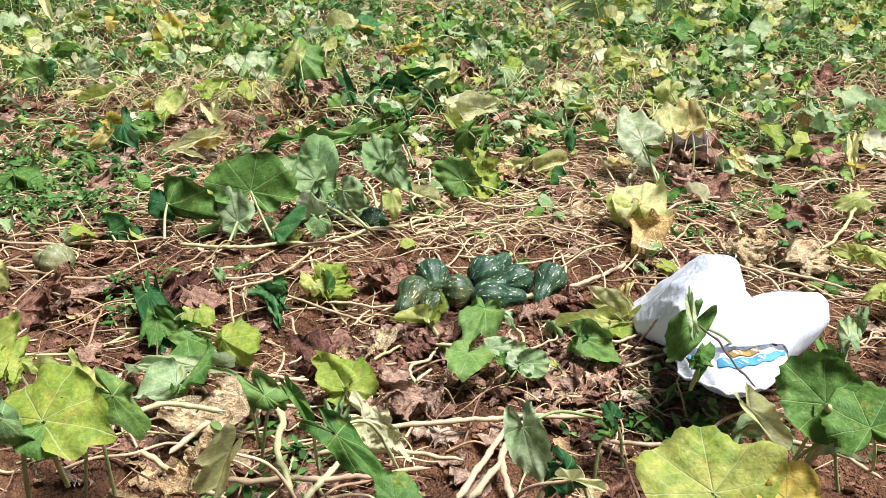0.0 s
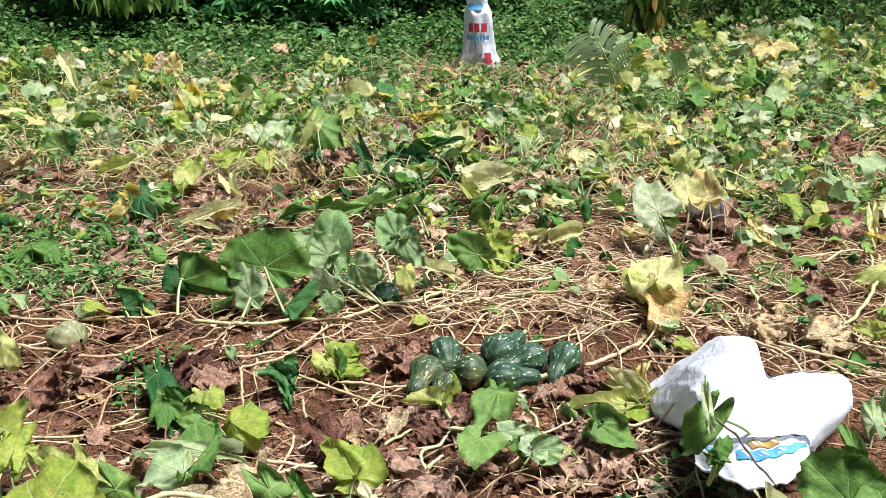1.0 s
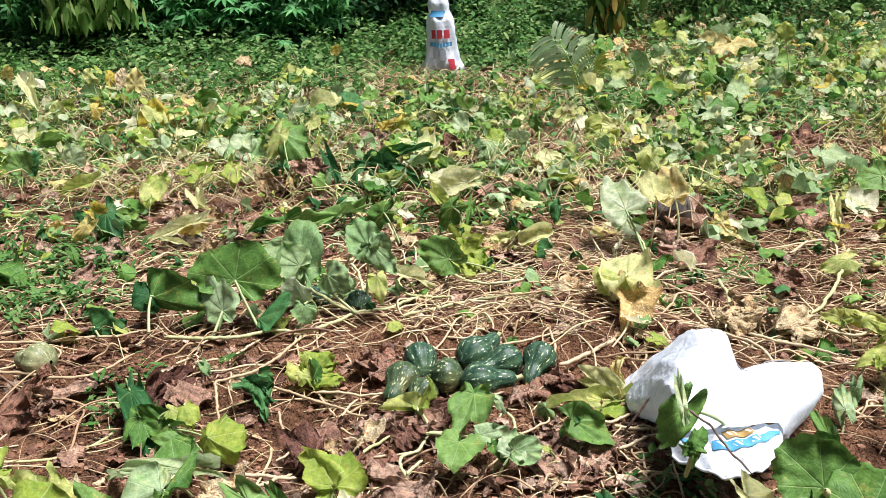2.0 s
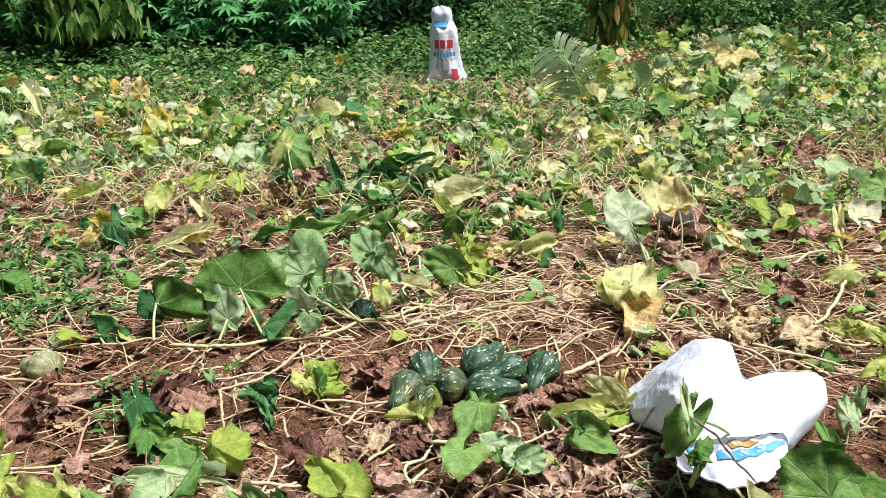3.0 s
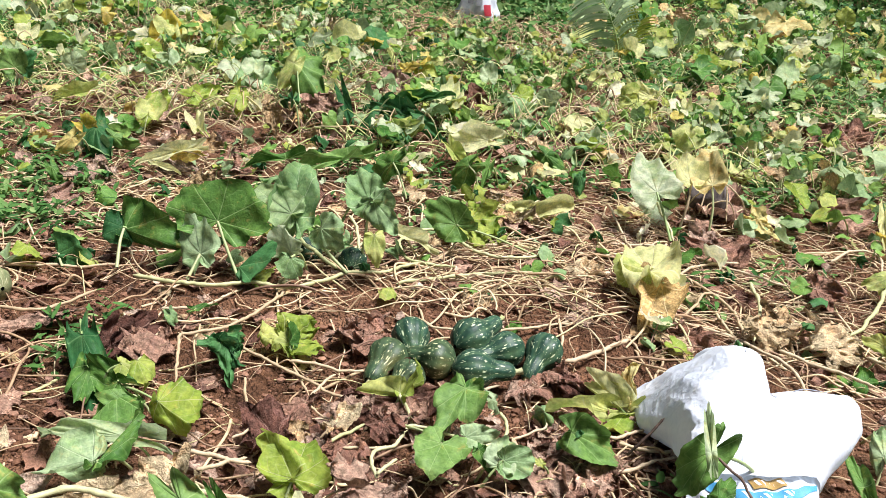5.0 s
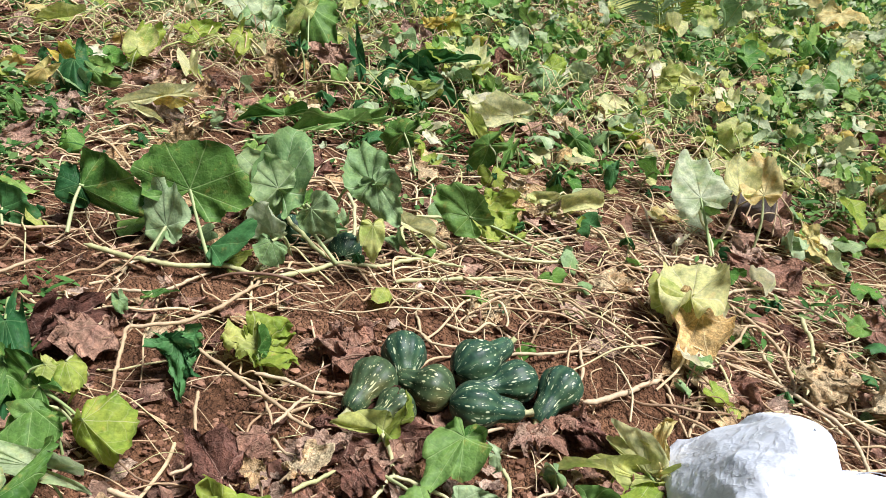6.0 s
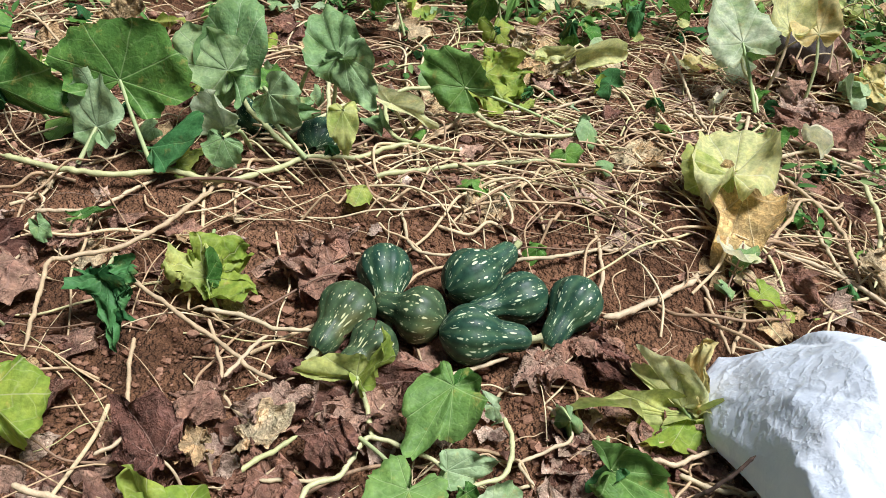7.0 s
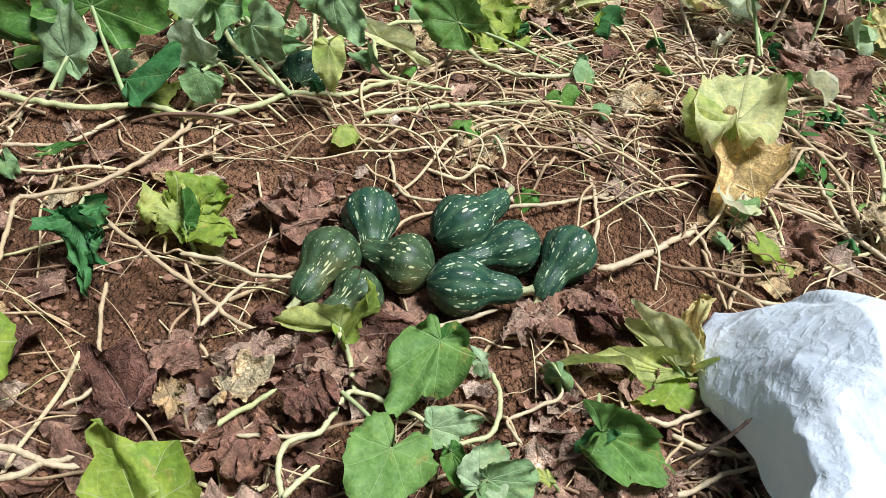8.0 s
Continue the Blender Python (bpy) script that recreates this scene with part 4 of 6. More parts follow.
leaf("yellow", "flat", (-2.307, 3.465, 0.1), 0.188, 0.67, -31, 83, 54)
leaf("yellow", "droop", (-2.23, 3.35, 0.1), 0.315, 0.56, -156, -13, -0)
leaf("lime", "droop", (-1.661, 1.986, 0.1), 0.183, 0.56, -178, -19, -22)
leaf("pale", "fold", (-1.359, 1.754, 0.05), 0.179, 0.45, 29, 10, -10)
leaf("pale", "dry", (0.144, 1.202, 0.04), 0.165, 0.47, -127, -3, 35)
leaf("tan", "dry", (0.058, 1.238, 0.05), 0.121, 0.86, -132, -10, 38)
leaf("pale", "cup", (0.644, 3.373, 0.12), 0.144, 0.5, 136, -16, -31)
leaf("pale", "cup", (0.818, 3.28, 0.12), 0.181, 0.39, 42, 0, -40)
leaf("lime", "droop", (0.765, 3.165, 0.1), 0.193, 0.39, 119, -12, -40)
leaf("pale", "cup", (1.273, 2.594, 0.04), 0.143, 0.62, 63, 72, -67)
leaf("lime", "droop", (1.325, 2.715, 0.05), 0.120, 0.5, -159, -10, 34)
leaf("grey", "droop", (1.213, 3.007, 0.08), 0.231, 0.56, 128, -10, -33)
leaf("tan", "dry", (1.506, 2.983, 0.04), 0.186, 0.7, -150, -3, 36)
leaf("yellow", "dry", (1.121, 1.433, 0.06), 0.098, 0.55, -127, -18, 40)
leaf("tan", "dry", (0.949, 0.415, 0.06), 0.144, 0.7, -75, -12, 40)
leaf("tan", "dry", (1.024, 0.514, 0.06), 0.139, 0.55, -176, -17, 17)
leaf("tan", "dry", (1.138, 0.392, 0.05), 0.170, 0.55, -53, -3, 27)
leaf("brown", "dry", (1.053, 1.652, 0.04), 0.229, 0.78, 132, -3, -23)
leaf("brown", "dry", (0.918, 1.109, 0.04), 0.167, 0.78, -159, -3, 20)
leaf("lime", "droop", (1.497, 0.939, 0.08), 0.110, 0.56, 102, -16, -36)
leaf("pale", "fold", (1.643, 1.562, 0.1), 0.185, 0.28, 167, -19, 10)
leaf("lime", "flat", (1.289, 0.385, 0.08), 0.090, 0.39, 29, 0, -34)
leaf("lime", "droop", (1.362, 0.392, 0.08), 0.116, 0.34, -122, -10, 40)
leaf("lime", "droop", (1.442, 0.321, 0.08), 0.145, 0.39, -69, 0, 30)
leaf("lime", "flat", (1.336, 0.129, 0.08), 0.098, 0.45, 104, -12, -30)
leaf("lime", "droop", (1.306, 0.093, 0.08), 0.049, 0.5, 178, -55, 15)
leaf("lime", "cup", (1.496, 0.213, 0.1), 0.219, 0.45, 139, -5, -13)
leaf("yellow", "dry", (1.507, 0.491, 0.08), 0.041, 0.7, 37, 0, -46)
leaf("grey", "droop", (1.126, -0.166, 0.06), 0.091, 0.5, -3, 26, -17)
leaf("grey", "droop", (1.169, -0.11, 0.1), 0.062, 0.39, 176, -76, 18)
leaf("grey", "droop", (1.258, -0.13, 0.1), 0.079, 0.45, 149, -50, -3)
leaf("green", "flat", (1.276, -0.314, 0.15), 0.139, 0.45, -2, 21, -20)
leaf("green", "flat", (1.031, -0.327, 0.08), 0.097, 0.22, 10, 12, -20)
leaf("green", "flat", (1.982, 1.964, 0.14), 0.155, 0.67, 108, -15, -42, (1.977, 1.689, 0.02))
leaf("grey", "droop", (2.084, 2.096, 0.12), 0.195, 0.56, 171, -18, 17)
leaf("grey", "droop", (2.186, 1.829, 0.12), 0.112, 0.67, 104, -46, -43)
leaf("lime", "droop", (1.982, 1.527, 0.05), 0.103, 0.5, -49, 73, 21)
leaf("pale", "cup", (2.499, 3.3, 0.461), 0.125, 0.67, 37, 60, -53)
leaf("yellow", "cup", (2.567, 3.1, 0.398), 0.147, 0.67, -49, 59, 24)
leaf("yellow", "dry", (2.548, 3.301, 0.1), 0.143, 0.78, 164, -34, 7)
leaf("green", "droop", (-1.772, 0.499, 0.08), 0.101, 0.62, -127, -17, 15)
leaf("green", "droop", (-1.59, 0.203, 0.08), 0.061, 0.56, -113, -29, 23)
leaf("lime", "droop", (-1.295, -0.208, 0.14), 0.091, 0.56, -113, -61, 23)
leaf("lime", "cup", (-0.936, -0.718, 0.2), 0.076, 0.67, -23, 32, 38)
leaf("green", "droop", (-1.785, 0.714, 0.08), 0.269, 0.56, 46, 0, -11)
leaf("green", "droop", (-1.594, 0.941, 0.08), 0.075, 0.5, -124, -42, 18)
leaf("tan", "dry", (-1.066, 1.95, 0.118), 0.122, 0.39, -120, -71, 40)
leaf("brown", "dry", (-0.918, 2.224, 0.12), 0.162, 0.7, -109, -30, 44)
leaf("dark", "wilt", (-1.064, 2.129, 0.14), 0.101, 0.5, -104, -63, 51)
leaf("brown", "dry", (-0.197, 2.797, 0.03), 0.174, 0.86, -82, -38, 46)
leaf("brown", "dry", (-0.787, 3.184, 0.03), 0.316, 0.7, -127, 0, 21)
leaf("brown", "dry", (1.685, 2.927, 0.04), 0.170, 0.78, -83, 23, 35)
leaf("brown", "dry", (1.913, 3.062, 0.03), 0.189, 0.78, -122, 3, 38)
leaf("brown", "dry", (1.497, 1.644, 0.03), 0.203, 0.7, -60, 0, 27)
leaf("brown", "dry", (1.226, 0.864, 0.03), 0.134, 0.7, -137, 0, 31)
leaf("brown", "dry", (-1.275, 1.307, 0.02), 0.163, 0.55, -80, -43, 32)
leaf("brown", "dry", (-1.461, 0.717, 0.02), 0.142, 0.55, -39, 4, 25)
leaf("brown", "dry", (-1.499, 1.096, 0.03), 0.159, 0.39, 144, -4, -25)
leaf("yellow", "flat", (-2.498, 3.678, 0.35), 0.121, 0.73, -42, 77, 63)
leaf("yellow", "flat", (-2.978, 4.287, 0.3), 0.082, 0.67, 44, 70, -16)
leaf("tan", "flat", (-2.813, 4.144, 0.3), 0.116, 0.56, 24, 79, 1)
leaf("lime", "flat", (-3.125, 4.278, 0.3), 0.099, 0.78, 46, 73, -17)
leaf("pale", "fold", (-3.467, 3.955, 0.3), 0.328, 0.34, -145, -9, 8)
leaf("lime", "flat", (-3.136, 3.726, 0.15), 0.095, 0.73, -9, 78, 36)
leaf("yellow", "droop", (-2.917, 3.864, 0.15), 0.124, 0.67, 137, -24, -54)
leaf("lime", "flat", (-2.224, 3.295, 0.2), 0.120, 0.78, 14, 56, 10)
leaf("yellow", "cup", (-3.989, 4.556, 0.3), 0.092, 0.73, -62, 63, 79)
leaf("lime", "droop", (-4.351, 4.575, 0.2), 0.141, 0.67, -74, -60, 60)
leaf("lime", "flat", (-3.239, 3.432, 0.12), 0.111, 0.73, 166, -10, -45)
leaf("lime", "droop", (-2.918, 3.157, 0.1), 0.260, 0.45, 63, 0, -41)
leaf("green", "flat", (-2.455, 2.064, 0.15), 0.103, 0.78, 67, 60, -29)
leaf("dark", "flat", (-2.422, 2.094, 0.15), 0.102, 0.67, -69, 57, 78)
leaf("mint", "flat", (-2.321, 2.369, 0.12), 0.080, 0.9, -60, 61, 71)
leaf("tan", "dry", (-2.347, 2.932, 0.1), 0.062, 0.86, 85, 19, -48)
leaf("mint", "cup", (-1.385, 2.588, 0.15), 0.093, 0.84, 27, 19, -9)
leaf("lime", "flat", (-1.524, 2.121, 0.1), 0.157, 0.5, -30, 0, 49)
leaf("lime", "cup", (-1.607, 1.782, 0.08), 0.116, 0.73, 6, 20, 18)
leaf("mint", "droop", (-1.41, 2.777, 0.15), 0.109, 0.67, 164, -27, -31)
leaf("yellow", "flat", (-0.674, 3.301, 0.12), 0.100, 0.56, -100, 11, 59)
leaf("lime", "flat", (-0.577, 3.408, 0.1), 0.121, 0.67, -133, -10, 39)
leaf("lime", "flat", (1.38, 5.494, 0.5), 0.095, 0.78, -65, 60, 52)
leaf("yellow", "flat", (1.964, 5.361, 0.4), 0.244, 0.78, 174, -9, 13)
leaf("mint", "flat", (1.968, 3.916, 0.3), 0.106, 0.67, -55, 71, 37)
leaf("green", "flat", (2.061, 3.923, 0.3), 0.080, 0.73, 70, 42, -71)
leaf("pale", "cup", (1.985, 4.9, 0.3), 0.079, 0.78, -73, 32, 55)
leaf("lime", "flat", (2.268, 4.868, 0.5), 0.106, 0.73, -3, 79, -12)
leaf("mint", "flat", (1.722, 3.921, 0.2), 0.181, 0.56, -20, 19, 11)
leaf("green", "flat", (1.8, 3.675, 0.15), 0.151, 0.84, 1, 4, -21)
leaf("yellow", "cup", (2.412, 4.251, 0.2), 0.143, 0.62, -175, 0, 34)
leaf("pale", "cup", (2.206, 3.539, 0.12), 0.076, 0.67, 133, -15, -36)
leaf("pale", "fold", (1.506, 3.714, 0.1), 0.147, 0.34, -99, -8, 50)
leaf("lime", "flat", (1.466, 3.706, 0.12), 0.043, 0.78, 130, 67, -131)
leaf("green", "flat", (1.115, 2.681, 0.08), 0.089, 0.73, 57, 13, -51)
leaf("mint", "flat", (0.254, 2.867, 0.12), 0.103, 0.67, 57, 0, -52)
leaf("lime", "flat", (0.068, 2.882, 0.12), 0.098, 0.73, -46, 24, 41)
leaf("green", "flat", (0.338, 3.181, 0.15), 0.080, 0.84, 62, 57, -55)
leaf("mint", "cup", (-0.136, 3.089, 0.15), 0.089, 0.78, 12, 20, -9)
leaf("pale", "cup", (-0.28, 2.482, 0.12), 0.159, 0.62, 3, 11, 5)
leaf("lime", "droop", (-1.436, 4.333, 0.35), 0.173, 0.84, 6, 10, 15)
leaf("yellow", "cup", (-1.337, 5.014, 0.4), 0.067, 0.78, -33, 69, 42)
leaf("tan", "dry", (-2.193, 5.205, 0.3), 0.161, 0.62, 8, 11, 18)
leaf("green", "flat", (-1.477, 3.8, 0.2), 0.105, 0.67, 68, -11, -59)
leaf("dark", "flat", (-1.022, 4.005, 0.15), 0.155, 0.78, -22, 4, 40)
leaf("green", "droop", (-1.994, 3.813, 0.15), 0.211, 0.73, -145, -14, 17)
# joint, tip and widest point of one edge, foot of the stalk
spread_leaf("green", "open", (-0.696, 0.36, 0.197), (-0.677, 0.42, 0.324), (-0.518, 0.36, 0.211), (-0.599, 0.278, 0.05), heel=0.85)
spread_leaf("grey", "open", (-0.729, 0.3, 0.108), (-0.787, 0.36, 0.218), (-0.669, 0.3, 0.157), (-0.744, 0.236, 0.05), heel=0.85)
spread_leaf("dark", "flat", (-0.606, 0.3, 0.084), (-0.521, 0.36, 0.166), (-0.505, 0.28, 0.091), (-0.58, 0.291, 0.05), half_only=True)
spread_leaf("green", "flat", (-0.99, 0.34, 0.139), (-0.787, 0.3, 0.117), (-0.915, 0.4, 0.238), (-0.971, 0.248, 0.05), half_only=True)
spread_leaf("dark", "open", (-1.188, 0.3, 0.043), (-1.074, 0.28, 0.042), (-1.153, 0.33, 0.11), (-1.118, 0.201, 0.05))
spread_leaf("dark", "droop", (-0.994, 0.34, 0.144), (-1.047, 0.3, 0.123), (-0.981, 0.28, 0.065))
spread_leaf("grey", "open", (-0.493, 0.48, 0.195), (-0.509, 0.58, 0.359), (-0.415, 0.52, 0.271), (-0.301, 0.412, 0.06), heel=0.85)
spread_leaf("mint", "open", (-0.5, 0.47, 0.208), (-0.642, 0.5, 0.275), (-0.514, 0.52, 0.3))
spread_leaf("mint", "cup", (-0.468, 0.36, 0.131), (-0.501, 0.4, 0.205), (-0.424, 0.36, 0.205), (-0.436, 0.334, 0.05))
spread_leaf("grey", "open", (-0.262, 0.5, 0.271), (-0.343, 0.6, 0.35), (-0.343, 0.5, 0.245), (-0.28, 0.524, 0.08))
spread_leaf("grey", "open", (-0.249, 0.5, 0.279), (-0.151, 0.44, 0.208), (-0.26, 0.46, 0.215))
spread_leaf("lime", "droop", (-0.219, 0.4, 0.202), (-0.2, 0.36, 0.117), (-0.164, 0.4, 0.183), (-0.204, 0.475, 0.17))
spread_leaf("grey", "open", (-0.395, 0.44, 0.187), (-0.312, 0.4, 0.151), (-0.386, 0.4, 0.106))
spread_leaf("grey", "droop", (-0.454, 0.32, 0.129), (-0.471, 0.28, 0.085), (-0.391, 0.3, 0.118))
spread_leaf("mint", "open", (0.691, 1.25, 0.179), (0.629, 1.42, 0.293), (0.776, 1.38, 0.281), (0.756, 1.115, 0.04), heel=0.85)
spread_leaf("yellow", "open", (0.909, 1.36, 0.201), (0.852, 1.5, 0.307), (0.965, 1.42, 0.281))
spread_leaf("pale", "cup", (0.829, 1.36, 0.199), (0.795, 1.46, 0.271), (0.888, 1.42, 0.236))
spread_leaf("pale", "open", (0.624, 0.545, 0.149), (0.652, 0.766, 0.187), (0.749, 0.701, 0.206), (0.74, 1.10, 0.03), heel=0.85)
spread_leaf("lime", "flat", (0.618, 0.545, 0.140), (0.508, 0.56, 0.160), (0.585, 0.735, 0.168), half_only=True)
spread_leaf("buff", "open", (0.665, 0.55, 0.110), (0.60, 0.31, 0.045), (0.745, 0.51, 0.085), heel=0.5)
spread_leaf("lime", "open", (-0.015, -0.187, 0.045), (-0.113, -0.224, 0.06), (-0.066, -0.177, 0.1), (0.037, -0.28, 0.02), half_only=True)
spread_leaf("lime", "open", (-0.013, -0.186, 0.045), (0.033, -0.13, 0.11), (0.033, -0.243, 0.09), half_only=True)
spread_leaf("green", "open", (0.122, -0.413, 0.08), (0.107, -0.508, 0.07), (0.201, -0.418, 0.075), (0.016, -0.295, 0.03), heel=1.0)
spread_leaf("green", "lobed", (0.148, -0.227, 0.11), (0.107, -0.344, 0.05), (0.193, -0.283, 0.08), (0.172, -0.247, 0.03))
spread_leaf("green", "flat", (0.152, -0.226, 0.11), (0.177, -0.202, 0.13), (0.225, -0.199, 0.1), half_only=True)
spread_leaf("grey", "open", (0.166, -0.346, 0.06), (0.245, -0.309, 0.06), (0.196, -0.305, 0.09), (0.151, -0.371, 0.03))
spread_leaf("grey", "open", (0.259, -0.409, 0.06), (0.334, -0.385, 0.05), (0.281, -0.382, 0.09))
spread_leaf("grey", "open", (0.248, -0.416, 0.05), (0.267, -0.359, 0.08), (0.301, -0.378, 0.06))
spread_leaf("green", "open", (0.201, -0.371, 0.05), (0.245, -0.42, 0.03), (0.241, -0.388, 0.05))
spread_leaf("green", "open", (0.401, -0.306, 0.09), (0.536, -0.295, 0.03), (0.434, -0.337, 0.03), (0.406, -0.176, 0.02))
spread_leaf("dark", "droop", (0.408, -0.299, 0.09), (0.368, -0.321, 0.05), (0.373, -0.289, 0.08))
spread_leaf("lime", "open", (0.539, -0.097, 0.03), (0.315, -0.144, 0.05), (0.433, -0.147, 0.035))
spread_leaf("lime", "open", (0.537, -0.1, 0.03), (0.451, -0.168, 0.02), (0.519, -0.19, 0.02))
spread_leaf("pale", "flat", (0.532, -0.093, 0.04), (0.43, -0.066, 0.12), (0.545, -0.069, 0.1), half_only=True)
spread_leaf("lime", "flat", (0.522, -0.09, 0.04), (0.43, -0.067, 0.08), (0.457, -0.039, 0.12), half_only=True)
spread_leaf("yellow", "dry", (0.541, -0.077, 0.04), (0.549, 0.023, 0.12), (0.572, -0.033, 0.1))
spread_leaf("lime", "open", (-0.17, -0.57, 0.05), (-0.264, -0.486, 0.1), (-0.178, -0.529, 0.11), (-0.116, -0.54, 0.02))
spread_leaf("lime", "open", (-0.163, -0.572, 0.05), (-0.156, -0.489, 0.1), (-0.072, -0.52, 0.08))
spread_leaf("lime", "dry", (-0.351, -0.014, 0.04), (-0.255, 0.051, 0.07), (-0.326, 0.084, 0.09), (-0.405, 0.146, 0.02))
spread_leaf("lime", "dry", (-0.344, -0.016, 0.04), (-0.435, -0.026, 0.07), (-0.41, 0.033, 0.09))
spread_leaf("green", "fold", (-0.346, -0.024, 0.04), (-0.353, 0.012, 0.09), (-0.365, -0.037, 0.06))
spread_leaf("dark", "dry", (-0.496, -0.105, 0.07), (-0.441, -0.195, 0.02), (-0.414, -0.124, 0.04), (-0.544, 0.009, 0.02))
spread_leaf("dark", "dry", (-0.5, -0.106, 0.07), (-0.419, -0.158, 0.03), (-0.452, -0.159, 0.07))
spread_leaf("lime", "open", (-0.529, -0.41, 0.07), (-0.417, -0.457, 0.04), (-0.457, -0.33, 0.09), (-0.696, -0.314, 0.03), half_only=True)
spread_leaf("lime", "droop", (-0.665, -0.312, 0.09), (-0.584, -0.284, 0.07), (-0.635, -0.26, 0.1))
spread_leaf("green", "open", (-0.626, -0.413, 0.07), (-0.659, -0.492, 0.04), (-0.545, -0.458, 0.05), half_only=True)
spread_leaf("green", "open", (-0.55, -0.642, 0.07), (-0.504, -0.518, 0.12), (-0.495, -0.612, 0.08), (-0.535, -0.641, 0.02), half_only=True)
spread_leaf("grey", "open", (-0.557, -0.643, 0.07), (-0.669, -0.685, 0.05), (-0.655, -0.593, 0.09), half_only=True)
spread_leaf("dark", "droop", (-0.829, -0.2, 0.08), (-0.642, -0.439, 0.04), (-0.782, -0.35, 0.06))
spread_leaf("lime", "droop", (-0.637, -0.29, 0.09), (-0.59, -0.34, 0.07), (-0.672, -0.323, 0.08))
spread_leaf("lime", "open", (-0.6, -1.098, 0.28), (-0.588, -0.997, 0.35), (-0.435, -1.094, 0.34), (-0.643, -1.0, 0.05), heel=1.0)
spread_leaf("green", "open", (-0.59, -1.106, 0.28), (-0.513, -1.139, 0.25), (-0.603, -1.181, 0.26))
spread_leaf("tan", "dry", (-1.016, 0.941, 0.05), (-1.055, 0.976, 0.12), (-0.956, 0.95, 0.1))
spread_leaf("tan", "dry", (0.116, 1.064, 0.03), (0.06, 1.133, 0.09), (0.169, 1.131, 0.07))
spread_leaf("tan", "dry", (0.169, 1.128, 0.03), (0.299, 1.149, 0.06), (0.241, 1.171, 0.08))
spread_leaf("brown", "dry", (-0.699, -0.069, 0.03), (-0.73, -0.199, 0.04), (-0.644, -0.204, 0.03))
spread_leaf("brown", "dry", (-0.195, 0.139, 0.03), (-0.225, 0.008, 0.03), (-0.135, 0.064, 0.04))
spread_leaf("tan", "dry", (-0.142, -0.346, 0.03), (-0.099, -0.291, 0.06), (-0.089, -0.372, 0.05))
spread_leaf("brown", "dry", (-0.034, -0.262, 0.03), (0.046, -0.291, 0.02), (-0.008, -0.348, 0.03))
spread_leaf("brown", "dry", (0.372, 0.045, 0.03), (0.426, -0.05, 0.03), (0.343, -0.046, 0.04))
spread_leaf("tan", "dry", (0.442, 0.761, 0.03), (0.504, 0.803, 0.05), (0.467, 0.677, 0.05))

# ---- vines that can be told apart ----
vine("g", .0055, (-0.897, 0.205, 0.055), (-0.823, 0.201, 0.055), (-0.739, 0.199, 0.055), (-0.645, 0.221, 0.055), (-0.551, 0.27, 0.055), (-0.449, 0.268, 0.055), (-0.364, 0.338, 0.055), (-0.308, 0.423, 0.055), (-0.208, 0.462, 0.055), (-0.15, 0.527, 0.055), (-0.083, 0.572, 0.055), (0.019, 0.581, 0.055))
vine("d", .0045, (-0.451, 0.285, 0.04), (-0.468, 0.188, 0.04), (-0.493, 0.098, 0.04), (-0.539, 0.016, 0.04), (-0.603, -0.042, 0.04), (-0.632, -0.063, 0.04), (-0.614, -0.11, 0.04), (-0.581, -0.197, 0.04), (-0.547, -0.282, 0.04))
vine("g", .0055, (-0.574, 0.661, 0.12), (-0.487, 0.53, 0.103), (-0.413, 0.469, 0.085), (-0.352, 0.439, 0.068), (-0.306, 0.435, 0.05))
vine("g", .0045, (-0.052, 0.873, 0.06), (-0.121, 0.857, 0.06), (-0.182, 0.811, 0.06), (-0.191, 0.704, 0.06), (-0.164, 0.619, 0.06), (-0.123, 0.572, 0.06), (-0.056, 0.565, 0.06), (0.019, 0.577, 0.06))
vine("g", .0050, (-0.083, 0.964, 0.05), (-0.007, 0.835, 0.05), (0.056, 0.758, 0.05), (0.129, 0.725, 0.05), (0.209, 0.741, 0.05), (0.301, 0.787, 0.05))
vine("g", .0045, (-0.39, 0.784, 0.1), (-0.349, 0.728, 0.083), (-0.316, 0.627, 0.067), (-0.308, 0.578, 0.05))
vine("g", .004, (-0.379, 0.479, 0.06), (-0.33, 0.605, 0.06), (-0.289, 0.689, 0.06), (-0.262, 0.636, 0.06), (-0.255, 0.578, 0.06))
vine("d", .0045, (0.282, 0.612, 0.035), (0.319, 0.508, 0.035), (0.349, 0.389, 0.035), (0.366, 0.325, 0.035), (0.377, 0.149, 0.035))
vine("d", .0050, (0.369, 0.326, 0.035), (0.422, 0.397, 0.035), (0.511, 0.473, 0.035), (0.573, 0.541, 0.035))
vine("d", .0062, (0.38, 0.114, 0.035), (0.437, 0.147, 0.035), (0.5, 0.215, 0.035), (0.573, 0.307, 0.035), (0.642, 0.44, 0.035), (0.698, 0.557, 0.035))
vine("d", .0040, (0.169, 0.222, 0.035), (0.243, 0.25, 0.035), (0.318, 0.292, 0.035), (0.367, 0.326, 0.035))
vine("d", .0038, (0.373, 0.328, 0.035), (0.441, 0.35, 0.035), (0.511, 0.37, 0.035), (0.556, 0.31, 0.035), (0.597, 0.21, 0.035))
vine("d", .0030, (0.277, 0.615, 0.04), (0.359, 0.551, 0.04), (0.423, 0.497, 0.04), (0.485, 0.424, 0.04), (0.532, 0.342, 0.04))
vine("g", .0050, (-0.143, 0.409, 0.05), (-0.037, 0.485, 0.05), (0.089, 0.556, 0.05), (0.222, 0.62, 0.05), (0.289, 0.603, 0.05))
